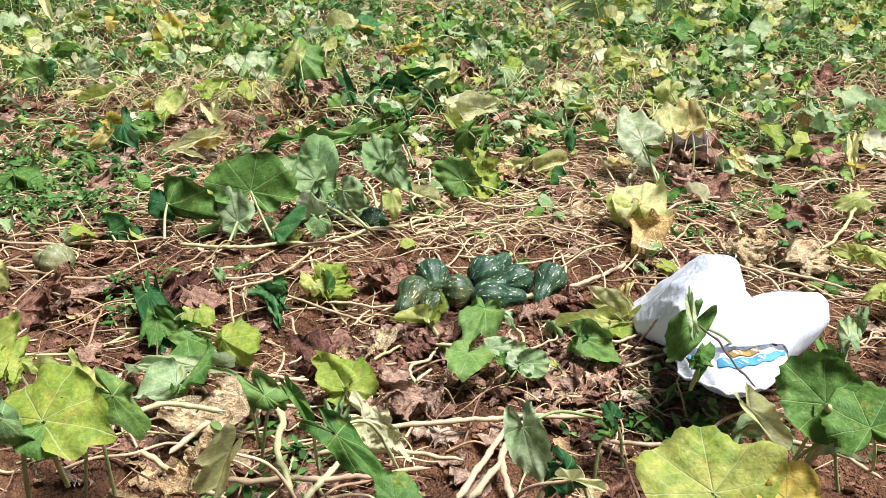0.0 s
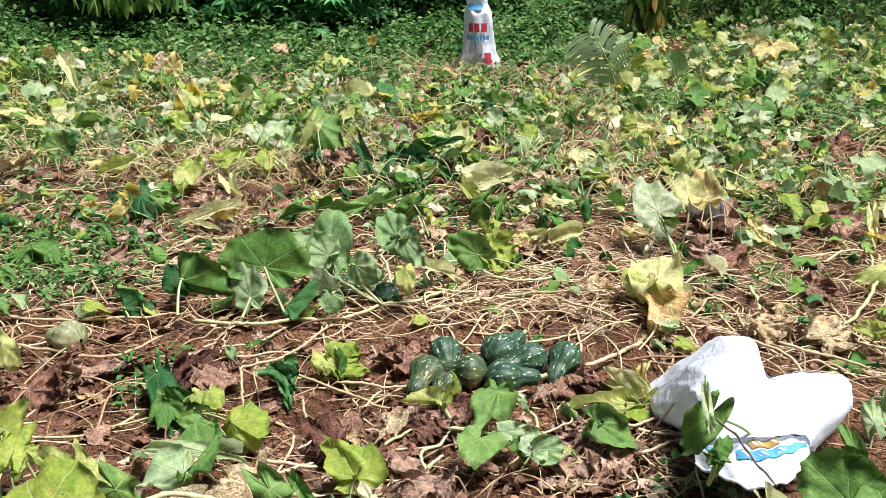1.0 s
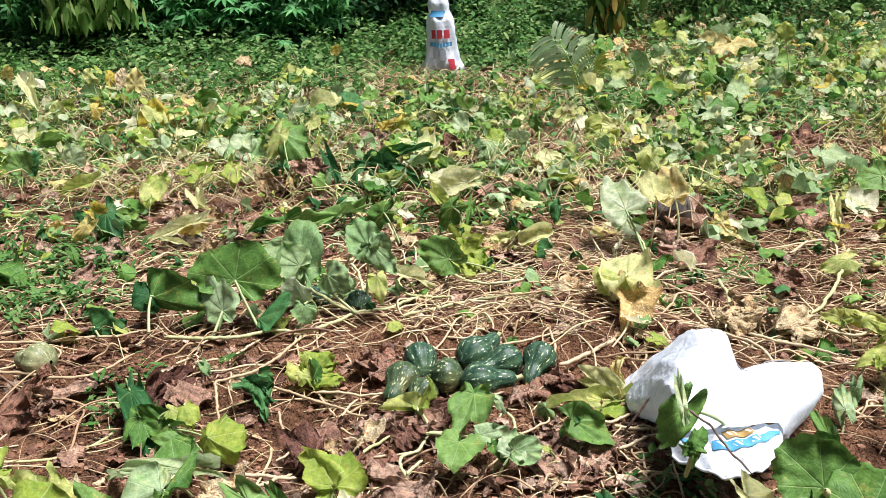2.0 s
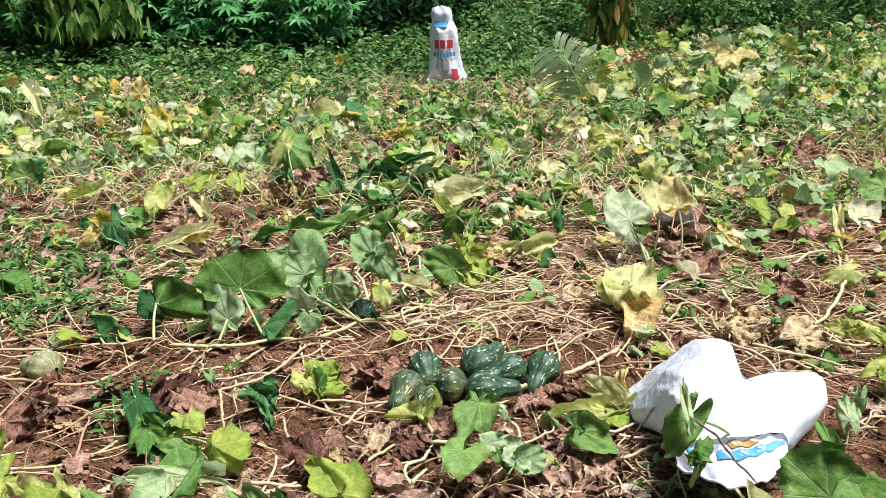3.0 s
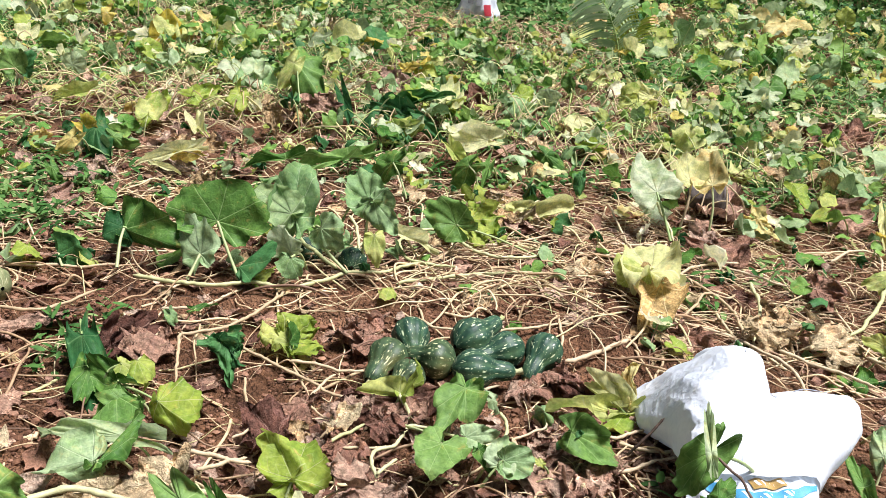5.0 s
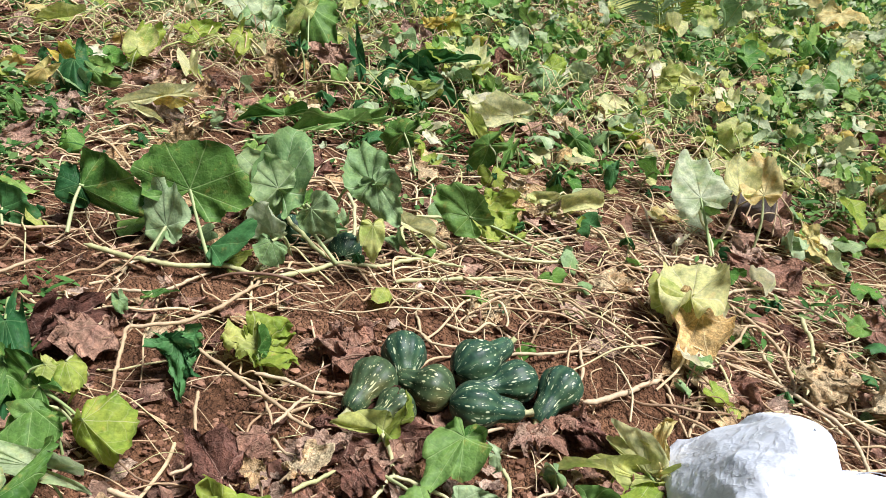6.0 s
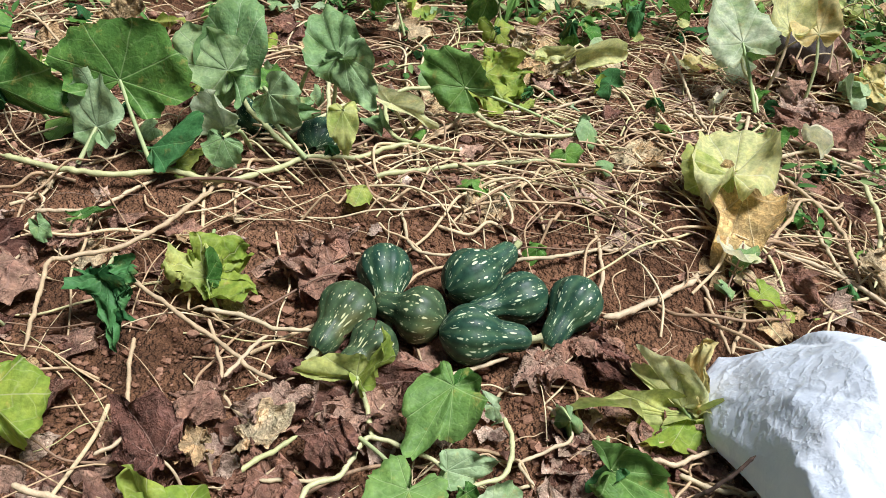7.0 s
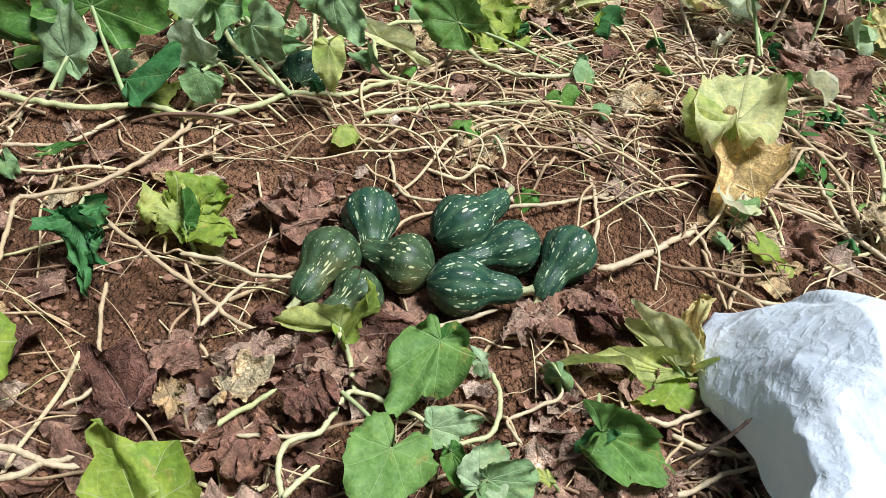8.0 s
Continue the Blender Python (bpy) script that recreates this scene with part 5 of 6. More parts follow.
vine("d", .0040, (-0.553, 0.019, 0.03), (-0.469, -0.06, 0.03), (-0.373, -0.112, 0.03), (-0.285, -0.151, 0.03), (-0.198, -0.2, 0.03), (-0.154, -0.218, 0.03), (-0.115, -0.211, 0.03))
vine("d", .0035, (-0.227, -0.242, 0.03), (-0.21, -0.17, 0.03), (-0.191, -0.119, 0.03))
vine("d", .0040, (-0.321, -0.093, 0.03), (-0.243, -0.088, 0.03), (-0.18, -0.096, 0.03), (-0.125, -0.084, 0.03))
vine("d", .0048, (-0.415, -0.519, 0.04), (-0.353, -0.528, 0.04), (-0.315, -0.534, 0.04), (-0.268, -0.527, 0.04))
vine("d", .0045, (-0.369, -0.578, 0.04), (-0.332, -0.563, 0.04), (-0.314, -0.535, 0.04), (-0.282, -0.515, 0.04))
vine("g", .0036, (-0.129, -0.424, 0.04), (-0.102, -0.375, 0.04), (-0.066, -0.33, 0.04))
vine("g", .0036, (-0.002, -0.5, 0.03), (-0.022, -0.461, 0.03), (-0.028, -0.409, 0.03), (0.008, -0.379, 0.03), (0.023, -0.348, 0.03), (0.03, -0.308, 0.03), (0.043, -0.289, 0.03), (0.105, -0.301, 0.03), (0.16, -0.319, 0.03), (0.213, -0.327, 0.03))
vine("d", .003, (-0.096, -0.415, 0.03), (-0.036, -0.399, 0.03), (0.008, -0.379, 0.03))
vine("g", .0035, (-0.001, -0.499, 0.04), (0.019, -0.465, 0.04), (0.036, -0.443, 0.04))
vine("g", .0038, (-0.013, -0.199, 0.05), (0.011, -0.231, 0.035), (0.04, -0.282, 0.02))
vine("d", .0035, (-0.407, -0.185, 0.02), (-0.378, -0.256, 0.02), (-0.348, -0.321, 0.02), (-0.296, -0.384, 0.02))
vine("d", .0032, (-0.306, -0.106, 0.02), (-0.241, -0.211, 0.02), (-0.226, -0.257, 0.02), (-0.156, -0.306, 0.02))
vine("d", .004, (0.536, 1.452, 0.04), (0.565, 1.231, 0.04), (0.592, 1.054, 0.04), (0.618, 0.956, 0.04))
vine("g", .0042, (0.705, 1.31, 0.12), (0.741, 1.223, 0.075), (0.771, 1.139, 0.03))
vine("d", .0042, (0.715, 0.452, 0.03), (0.791, 0.601, 0.03), (0.838, 0.701, 0.03), (0.904, 0.692, 0.03), (0.936, 0.728, 0.03))
vine("d", .0042, (0.848, 0.578, 0.03), (0.866, 0.47, 0.03), (0.884, 0.399, 0.03), (0.9, 0.359, 0.03))
vine("g", .0050, (0.988, 0.792, 0.05), (0.993, 0.651, 0.05), (0.967, 0.512, 0.05), (0.925, 0.362, 0.05))
vine("d", .0040, (0.476, -0.209, 0.03), (0.516, -0.211, 0.03), (0.551, -0.184, 0.03), (0.585, -0.153, 0.03))
vine("d", .0042, (0.52, -0.229, 0.03), (0.571, -0.246, 0.03), (0.64, -0.234, 0.03), (0.701, -0.223, 0.03))
vine("d", .004, (0.511, -0.344, 0.03), (0.578, -0.295, 0.03), (0.63, -0.26, 0.03), (0.701, -0.223, 0.03))
vine("d", .0035, (0.578, 0.244, 0.03), (0.602, 0.168, 0.03), (0.619, 0.089, 0.03))
vine("d", .0035, (0.624, 0.091, 0.03), (0.65, 0.185, 0.03), (0.667, 0.276, 0.03))
vine("d", .004, (0.637, 0.141, 0.03), (0.688, 0.127, 0.03), (0.739, 0.13, 0.03))
vine("d", .0040, (0.103, -0.129, 0.02), (0.153, -0.093, 0.02), (0.221, -0.035, 0.02))
vine("d", .0035, (-0.059, 0.374, 0.03), (-0.057, 0.32, 0.03), (-0.017, 0.225, 0.03), (0.018, 0.196, 0.03), (0.081, 0.215, 0.03))
vine("d", .0045, (-0.061, -0.16, 0.03), (-0.096, -0.096, 0.03), (-0.101, 0.033, 0.03), (-0.076, 0.093, 0.03))
vine("d", .004, (-0.754, 0.081, 0.03), (-0.679, 0.106, 0.03), (-0.61, 0.126, 0.03))
vine("d", .004, (-0.654, 0.102, 0.03), (-0.62, 0.188, 0.03), (-0.588, 0.267, 0.03))
vine("d", .0038, (0.072, 0.85, 0.03), (0.194, 0.922, 0.03), (0.302, 1.038, 0.03), (0.373, 1.142, 0.03), (0.451, 1.126, 0.03))
vine("d", .0038, (0.301, 1.055, 0.03), (0.397, 0.936, 0.03), (0.47, 0.864, 0.03), (0.581, 0.786, 0.03))
vine("d", .0032, (0.399, 0.877, 0.03), (0.513, 0.943, 0.03))
vine("d", .003, (-0.347, -0.432, 0.02), (-0.325, -0.394, 0.02), (-0.328, -0.338, 0.02), (-0.33, -0.291, 0.02))
vine("d", .003, (0.302, -0.136, 0.02), (0.345, -0.196, 0.02), (0.273, -0.263, 0.02), (0.3, -0.309, 0.02))
vine("g", .0035, (0.233, -0.21, 0.05), (0.256, -0.271, 0.05), (0.251, -0.326, 0.05), (0.2, -0.361, 0.05))
vine("b", .0032, (0.533, -0.273, 0.03), (0.555, -0.275, 0.063), (0.581, -0.267, 0.097), (0.604, -0.251, 0.13))
vine("d", .0050, (-0.478, 1.843, 0.02), (-0.376, 1.57, 0.02), (-0.275, 1.215, 0.02))
vine("d", .005, (0.508, 0.574, 0.03), (0.678, 0.722, 0.03), (0.85, 0.94, 0.03), (1.011, 1.018, 0.03))
vine("d", .005, (0.534, 1.03, 0.03), (0.736, 1.065, 0.03), (0.935, 0.949, 0.03), (1.143, 0.855, 0.03))
vine("d", .005, (0.724, 0.455, 0.03), (0.847, 0.424, 0.03), (1.009, 0.276, 0.03), (1.03, 0.094, 0.03))
vine("d", .005, (0.791, 0.817, 0.03), (0.899, 0.617, 0.03), (0.912, 0.388, 0.03))
vine("g", .0055, (1.581, 1.18, 0.04), (1.415, 0.805, 0.04), (1.302, 0.59, 0.04), (1.243, 0.514, 0.04))
vine("d", .005, (1.341, 1.149, 0.03), (1.47, 1.298, 0.03), (1.551, 1.271, 0.03), (1.49, 1.008, 0.03))
vine("g", .0055, (1.703, 3.272, 0.03), (1.905, 3.538, 0.03), (2.245, 3.744, 0.03))
vine("d", .005, (1.703, 3.272, 0.03), (1.682, 3.041, 0.03), (1.677, 2.762, 0.03), (1.901, 3.135, 0.03))
vine("d", .005, (2.125, 3.341, 0.03), (2.226, 3.24, 0.03), (2.17, 2.874, 0.03))
vine("g", .005, (1.224, 2.654, 0.03), (1.26, 2.353, 0.03), (1.356, 2.196, 0.03))
vine("d", .005, (-1.541, 0.202, 0.03), (-1.465, 0.282, 0.03), (-1.324, 0.372, 0.03))
vine("d", .005, (-1.431, -0.001, 0.03), (-1.247, -0.02, 0.03), (-1.069, -0.038, 0.03), (-0.963, 0.135, 0.03))
vine("d", .005, (-1.599, 0.196, 0.03), (-1.354, 0.2, 0.03), (-1.135, 0.248, 0.03), (-0.981, 0.312, 0.03))
vine("d", .006, (-0.096, -0.712, 0.03), (0.052, -0.658, 0.03), (0.233, -0.606, 0.03), (0.451, -0.577, 0.03))
vine("d", .007, (0.145, -0.914, 0.03), (0.192, -0.767, 0.03), (0.235, -0.638, 0.03))
vine("d", .007, (0.168, -0.911, 0.03), (0.223, -0.783, 0.03), (0.241, -0.644, 0.03))
vine("d", .007, (0.253, -0.899, 0.03), (0.228, -0.762, 0.03), (0.248, -0.643, 0.03))
vine("d", .006, (-0.498, -0.84, 0.03), (-0.446, -0.703, 0.03), (-0.371, -0.641, 0.03), (-0.223, -0.626, 0.03))
vine("g", .006, (-0.163, -0.955, 0.03), (-0.137, -0.87, 0.03), (-0.106, -0.787, 0.03))
vine("g", .007, (-0.32, -0.698, 0.1), (-0.265, -0.758, 0.077), (-0.255, -0.839, 0.053), (-0.188, -0.949, 0.03))
vine("g", .006, (-0.704, -0.962, 0.1), (-0.618, -0.839, 0.1), (-0.522, -0.763, 0.1), (-0.388, -0.771, 0.1))
vine("d", .006, (-0.545, -0.873, 0.05), (-0.413, -0.951, 0.05), (-0.311, -0.999, 0.05))
vine("d", .006, (-0.343, -0.916, 0.03), (-0.202, -0.897, 0.03), (-0.064, -0.869, 0.03), (0.074, -0.822, 0.03))
vine("d", .005, (-0.18, -0.797, 0.03), (-0.007, -0.774, 0.03), (0.144, -0.784, 0.03))
vine("d", .005, (0.465, -0.668, 0.03), (0.59, -0.673, 0.03), (0.662, -0.684, 0.03))
vine("g", .006, (0.827, -0.884, 0.3), (0.863, -0.836, 0.217), (0.854, -0.807, 0.133), (0.839, -0.765, 0.05))
vine("d", .005, (0.85, -0.644, 0.05), (0.939, -0.673, 0.05), (1.026, -0.758, 0.05))
vine("b", .0022, (0.603, -0.748, 0.38), (0.654, -0.772, 0.34), (0.71, -0.846, 0.3))
vine("d", .005, (1.249, 0.378, 0.04), (1.327, 0.345, 0.04), (1.412, 0.401, 0.04))
vine("d", .005, (0.998, 0.364, 0.03), (1.124, 0.295, 0.03), (1.243, 0.229, 0.03))
# dry stems over the rotten squash
vine("d", .0032, (0.86, 1.56, 0.03), (0.91, 1.53, 0.12), (0.99, 1.53, 0.158), (1.07, 1.56, 0.10), (1.12, 1.62, 0.02))
vine("d", .0028, (0.90, 1.48, 0.03), (0.93, 1.54, 0.13), (0.98, 1.60, 0.162), (1.02, 1.68, 0.11), (1.04, 1.74, 0.02))
vine("d", .0030, (1.02, 1.48, 0.02), (1.01, 1.52, 0.10), (1.00, 1.57, 0.158), (0.96, 1.64, 0.14), (0.90, 1.70, 0.02))
vine("d", .0026, (0.94, 1.49, 0.02), (0.94, 1.515, 0.07), (1.02, 1.52, 0.09), (1.06, 1.55, 0.03))
# ---- thicket behind the field ----
rng = np.random.default_rng(5)
far_leaf = {k: plain(k + " thicket leaf", st, 8, 0.6, True, 0.35, 0.002, 0.12, 0.35) for k, st in {
    "cassava": [(0.0, (0.07, 0.25, 0.07)), (0.6, (0.14, 0.40, 0.13)), (1.0, (0.28, 0.55, 0.22))],
    "dark": [(0.0, (0.02, 0.07, 0.025)), (0.6, (0.045, 0.135, 0.048)), (1.0, (0.10, 0.22, 0.085))],
    "hanging": [(0.0, (0.10, 0.22, 0.04)), (0.6, (0.20, 0.36, 0.08)), (1.0, (0.40, 0.50, 0.17))],
    "withered": [(0.0, (0.05, 0.13, 0.03)), (0.55, (0.14, 0.24, 0.05)), (0.75, (0.42, 0.38, 0.09)), (1.0, (0.42, 0.22, 0.06))],
    "weed": [(0.0, (0.04, 0.125, 0.028)), (0.6, (0.11, 0.25, 0.058)), (1.0, (0.32, 0.44, 0.16))],
}.items()}


def strip(length, width, sag=0.15, n=5):
    """A slender leaf along +y."""
    y = np.linspace(0, 1, n)
    w = np.sin(np.pi * np.clip(y * 0.9 + 0.08, 0, 1)) ** 0.8 * width / 2
    z = -sag * length * y ** 2
    v = np.stack([np.stack([-w, y * length, z], -1), np.stack([0 * w, y * length, z - 0.12 * width], -1), np.stack([w, y * length, z], -1)], 1).reshape(-1, 3)
    return v, grid_faces(n, 3)


def hand_leaf(size, fingers=7):
    """Cassava leaf: slender fingers spread from one joint."""
    vs, fs, n = [], [], 0
    for i in range(fingers):
        a = (i - (fingers - 1) / 2) * 0.62
        v, f = strip(size * (1 - 0.06 * abs(i - 3)), size * 0.24, 0.3, 4)
        c, s_ = math.cos(a), math.sin(a)
        v = v @ np.array([[c, s_, 0], [-s_, c, 0], [0, 0, 1]])
        vs.append(v)
        fs.append(f + n)
        n += len(v)
    return np.vstack(vs), np.vstack(fs)


def aim(heading, rise, bank):
    return np.array(turned(heading, rise, bank)).T


def bush(name, label, category, at, height, spread, number, template, key, droop, stems=6, group="", low=0.12):
    """A shrub: stems from one foot and a crown of single leaves with gaps."""
    top = thing(name, label, category, group, at)
    b = Batch()
    ends = []
    for i in range(stems):
        a = rng.uniform(0, 6.28)
        tip = np.array((math.cos(a) * spread * rng.uniform(.2, .8), math.sin(a) * spread * rng.uniform(.2, .8), height * rng.uniform(.65, 1)))
        line = smooth_line([(0, 0, -0.03), tip * (.35, .35, .5), tip], 10)
        tv, tf = tube(line, 0.02 * height, 6, 0.006 * height)
        part("stem", build("stem", tv, tf, bark), top)
        ends.append(line)
    for i in range(number):
        line = ends[rng.integers(len(ends))]
        p = line[rng.integers(2, 10)] + rng.normal(0, 1, 3) * (spread * .30, spread * .30, height * .12)
        p[2] = max(p[2], low * height * rng.uniform(0.3, 1.2))
        v, f = template
        b.add((v * rng.uniform(.7, 1.25)) @ aim(rng.uniform(0, 360), rng.uniform(*droop), rng.uniform(-30, 30)) + p, f)
    part("crown", b.make("crown", far_leaf[key], True), top)
    return top


cass, small, hang = hand_leaf(0.17), strip(0.11, 0.045, .2), strip(0.20, 0.065, .2)
for x, y, h in ((-4.9, 7.9, 1.3), (-4.3, 8.5, 1.5), (-3.5, 8.0, 1.2), (-2.9, 8.4, 1.4), (-2.4, 7.9, 1.0), (-5.6, 8.2, 1.4), (-3.1, 9.4, 1.9), (-4.6, 9.6, 2.0), (-6.4, 8.8, 1.7), (-2.0, 9.4, 1.6), (-5.6, 9.6, 1.9), (-7.2, 9.6, 1.8)):
    bush("cassava_shrub", "leafy green cassava shrub with finger-shaped leaves", "shrub", (x, y, 0), h, 0.7, 900, cass, "cassava", (-50, 10), 7, "cassava shrubs", 0.08)
for x, y, h in ((-1.7, 8.3, 0.9), (-1.1, 8.5, 1.1), (-1.6, 8.9, 1.3), (-0.6, 8.9, 1.1), (-2.2, 9.0, 1.2), (-1.1, 9.5, 1.5)):
    bush("dark_shrub", "dense dark green shrub with small glossy leaves", "shrub", (x, y, 0), h, 0.5, 1300, small, "dark", (-70, 20), 9, "dark shrubs", 0.05)
for x, y, h in ((0.3, 9.6, 1.0), (1.3, 10.0, 1.2), (2.4, 10.0, 1.2), (3.5, 10.4, 1.3), (4.7, 10.6, 1.4), (5.9, 10.6, 1.4), (7.1, 11.0, 1.5), (3.0, 11.6, 1.9), (5.2, 12.0, 2.0), (1.8, 11.2, 1.8), (0.2, 10.9, 1.7), (-1.2, 10.8, 1.8), (7.6, 12.4, 2.0), (-3.2, 10.8, 2.1), (-5.2, 11.0, 2.2), (-7.4, 11.0, 2.2), (9.0, 11.6, 1.8)):
    bush("weedy_shrub", "tangled green shrub at the edge of the field", "shrub", (x, y, 0), h, 0.95, 1300, small, "weed", (-60, 25), 8, "edge shrubs", 0.04)


def tree(label, at, height, crown_low, number, spread, key="hanging"):
    top = thing("small_tree", label, "tree", "", at)
    tv, tf = tube(smooth_line([(0, 0, -.05), (.05, 0, height * .4), (-.03, .06, height)], 16), 0.07, 9, 0.03)
    part("trunk", build("trunk", tv, tf, bark), top)
    b = Batch()
    for i in range(9):
        a = i * 2.4
        z0 = height * (0.22 + 0.06 * i)
        tip = np.array((math.cos(a) * spread, math.sin(a) * spread, z0 + 0.1 - 0.2 * (i % 3)))
        line = smooth_line([(0, 0, z0), tip * (.5, .5, 1) + (0, 0, .2), tip], 10)
        tv, tf = tube(line, 0.028, 6, 0.008)
        part("limb", build("limb", tv, tf, bark), top)
        for j in range(number // 9):
            p = line[rng.integers(2, 10)] + rng.normal(0, 1, 3) * (.30 * spread + .05, .30 * spread + .05, .25)
            p[2] = max(p[2], crown_low)
            v, f = hang
            b.add((v * rng.uniform(.7, 1.3)) @ aim(rng.uniform(0, 360), rng.uniform(-95, -45), rng.uniform(-40, 40)) + p, f)
    part("crown", b.make("crown", far_leaf[key], True), top)


tree("small tree with long drooping light green leaves", (-4.75, 7.4, 0), 2.6, 0.62, 1500, 0.36)
tree("small tree with a dark trunk and hanging withered leaves", (1.15, 8.3, 0), 2.4, 0.42, 500, 0.20, "withered")

# far woods that close the view
wood = Batch()
broad = strip(0.34, 0.15, .2, 4)
for i in range(9000):
    a = rng.uniform(-0.2, 3.34)
    d = rng.uniform(13.5, 17)
    p = (d * math.cos(a) * 1.1, d * math.sin(a), rng.uniform(0, 1) ** 1.3 * 4.2)
    wood.add((broad[0] * rng.uniform(.7, 1.5)) @ aim(rng.uniform(0, 360), rng.uniform(-80, 10), rng.uniform(-40, 40)) + p, broad[1])
tagged(new("woods", wood.make("woods", far_leaf["dark"])), "dark green wood beyond the field", "woods", kind="stuff")

# ---- the field: leaves, weeds, withered vines ----
BARE = ((-1.8, 1.8, 0.42, 0.35, 0.8), (-1.55, 0.8, 0.25, 0.2, 0.6), (-1.35, 5.65, 0.5, 0.6, 0.9), (-0.3, 5.9, 0.65, 0.8, 0.9), (1.95, 3.1, 0.45, 0.5, 0.9), (-0.83, 3.0, 0.32, 0.35, 0.7),
        (-0.15, 2.7, 0.25, 0.3, 0.7), (-2.4, 1.65, 0.35, 0.25, 0.7), (0.97, 1.4, 0.35, 0.4, 0.7), (-2.8, 3.55, 0.3, 0.35, 0.8), (-2.5, 4.95, 0.35, 0.4, 0.6), (1.2, 0.9, 0.4, 0.3, 0.6), (-4.1, 4.2, 0.35, 0.4, 0.6), (-1.23, 2.0, 0.25, 0.25, 0.6), (0.5, 4.6, 0.25, 0.3, 0.5))


def zone(x, y):
    """How green the plot is at a place, 0 bare and withered to 1 dense and green."""
    g = min(1.0, max(0.0, (y - 1.2) / 1.6))
    g *= 0.66 + 0.85 * noise.noise((x * 1.0, y * 1.0, 11)) + 0.35 * noise.noise((x * 2.6, y * 2.6, 4))
    for cx, cy, rx, ry, k in BARE:
        g -= k * math.exp(-((x - cx) / rx) ** 2 - ((y - cy) / ry) ** 2)
    g += 0.30 * math.exp(-((x + 1.5) / 0.6) ** 2 - ((y - 0.9) / 0.4) ** 2)
    return max(0.0, min(1.0, g))


def weedy(x, y):
    """How far low weeds have taken over from the squash: the far side of the plot."""
    edge = 5.0 + 0.35 * noise.noise((x * 1.1, 3.0, 8)) if x < -0.2 else 5.0 + 2.7 * min(1.6, x + 0.2) + 0.4 * noise.noise((x, 5.0, 8))
    return max(0.0, min(1.0, (y - edge + 0.4) / 2.4))


def spot(y0, y1):
    y = rng.uniform(y0, y1)
    half = 0.58 * (y + 2.4) + 0.5
    return rng.uniform(-half - 0.12 * y, half - 0.02 * y), y


SHAPES = {"green": ("flat", "droop", "cup"), "dark": ("wilt", "droop", "wilt"), "grey": ("droop", "flat", "fold"), "mint": ("droop", "cup", "flat"), "buff": ("flat", "droop", "dry"), "lime": ("cup", "flat", "droop"), "yellow": ("cup", "droop", "dry"), "pale": ("cup", "dry", "fold"), "tan": ("dry", "dry", "dry"), "brown": ("dry", "dry", "dry")}
TEMPLATES = {k: [blade(900 + 10 * i + j, sh, 1.0, 6, 24, 0.045, 0 if sh == "dry" else 1 + j % 2) for i, sh in enumerate(v) for j in range(3)] for k, v in SHAPES.items()}
fill = {k: Batch() for k in SHAPES}
stalks = Batch()


def clear(x, y):
    """Where single leaves, fruit and the sack already lie."""
    return -0.22 < x < 0.46 and -0.24 < y < 0.24 or 0.5 < x < 1.2 and -0.85 < y < 0.2


def drop_leaf(x, y, tone, size, lift, tip=(-35, 20)):
    v, f, uv = TEMPLATES[tone][rng.integers(9)]
    z = rough_ground(x, y) + lift
    fill[tone].add((v * size) @ aim(rng.uniform(0, 360), rng.uniform(*tip), rng.normal(0, 26)) + (x, y, z), f, uv)
    if lift > 0.06 and rng.random() < 0.7:
        a = rng.uniform(0, 6.28)
        foot = (x + 0.5 * lift * math.cos(a), y + 0.5 * lift * math.sin(a), z - lift)
        tv, tf = tube(smooth_line([foot, ((x + foot[0]) / 2, (y + foot[1]) / 2, z - lift * .3), (x, y, z)], 5), 0.003, 4)
        stalks.add(tv, tf)


for i in range(9800):
    x, y = spot(1.3, 9.6)
    g = zone(x, y)
    if rng.random() > (0.16 + 0.9 * g) * (1 - 0.8 * weedy(x, y)):
        continue
    tone = rng.choice(["green", "dark", "grey", "mint", "lime", "yellow", "pale", "tan", "buff"], p=[.34, .10, .08, .12, .18, .04, .09, .03, .02] if g > .3 else [.16, .10, .08, .09, .12, .04, .12, .19, .10])
    if y < 3.2 and rng.random() < 0.3:
        tone = rng.choice(["mint", "pale", "grey", "lime"])
    size = rng.choice([.032, .050, .074, .104], p=[.30, .34, .24, .12]) * rng.uniform(.8, 1.25)
    if y > 4.5 and x > 0.3:
        size *= 1.25
    drop_leaf(x, y, tone, size, rng.uniform(.01, .09 + .15 * g + (0.08 if y > 4.5 and x > 0.3 else 0)), (-65, 30))
for i in range(750):
    x, y = spot(0.2, 1.9)
    if zone(x, y) + 0.28 < rng.random() or clear(x, y):
        continue
    tone = rng.choice(["green", "dark", "grey", "lime", "pale"], p=[.36, .26, .2, .12, .06])
    drop_leaf(x, y, tone, rng.uniform(.03, .07), rng.uniform(.01, .07))
for i in range(5200):
    x, y = spot(-1.0, 3.6) if i < 2300 else spot(2.4, 7.0)
    if clear(x, y) or i >= 2300 and rng.random() < zone(x, y) * 1.6:
        continue
    tone = "brown" if rng.random() < 0.72 else "tan"
    drop_leaf(x, y, tone, rng.choice([.016, .026, .038, .055]) * rng.uniform(.8, 1.3), rng.uniform(.002, .014), (-18, 18))
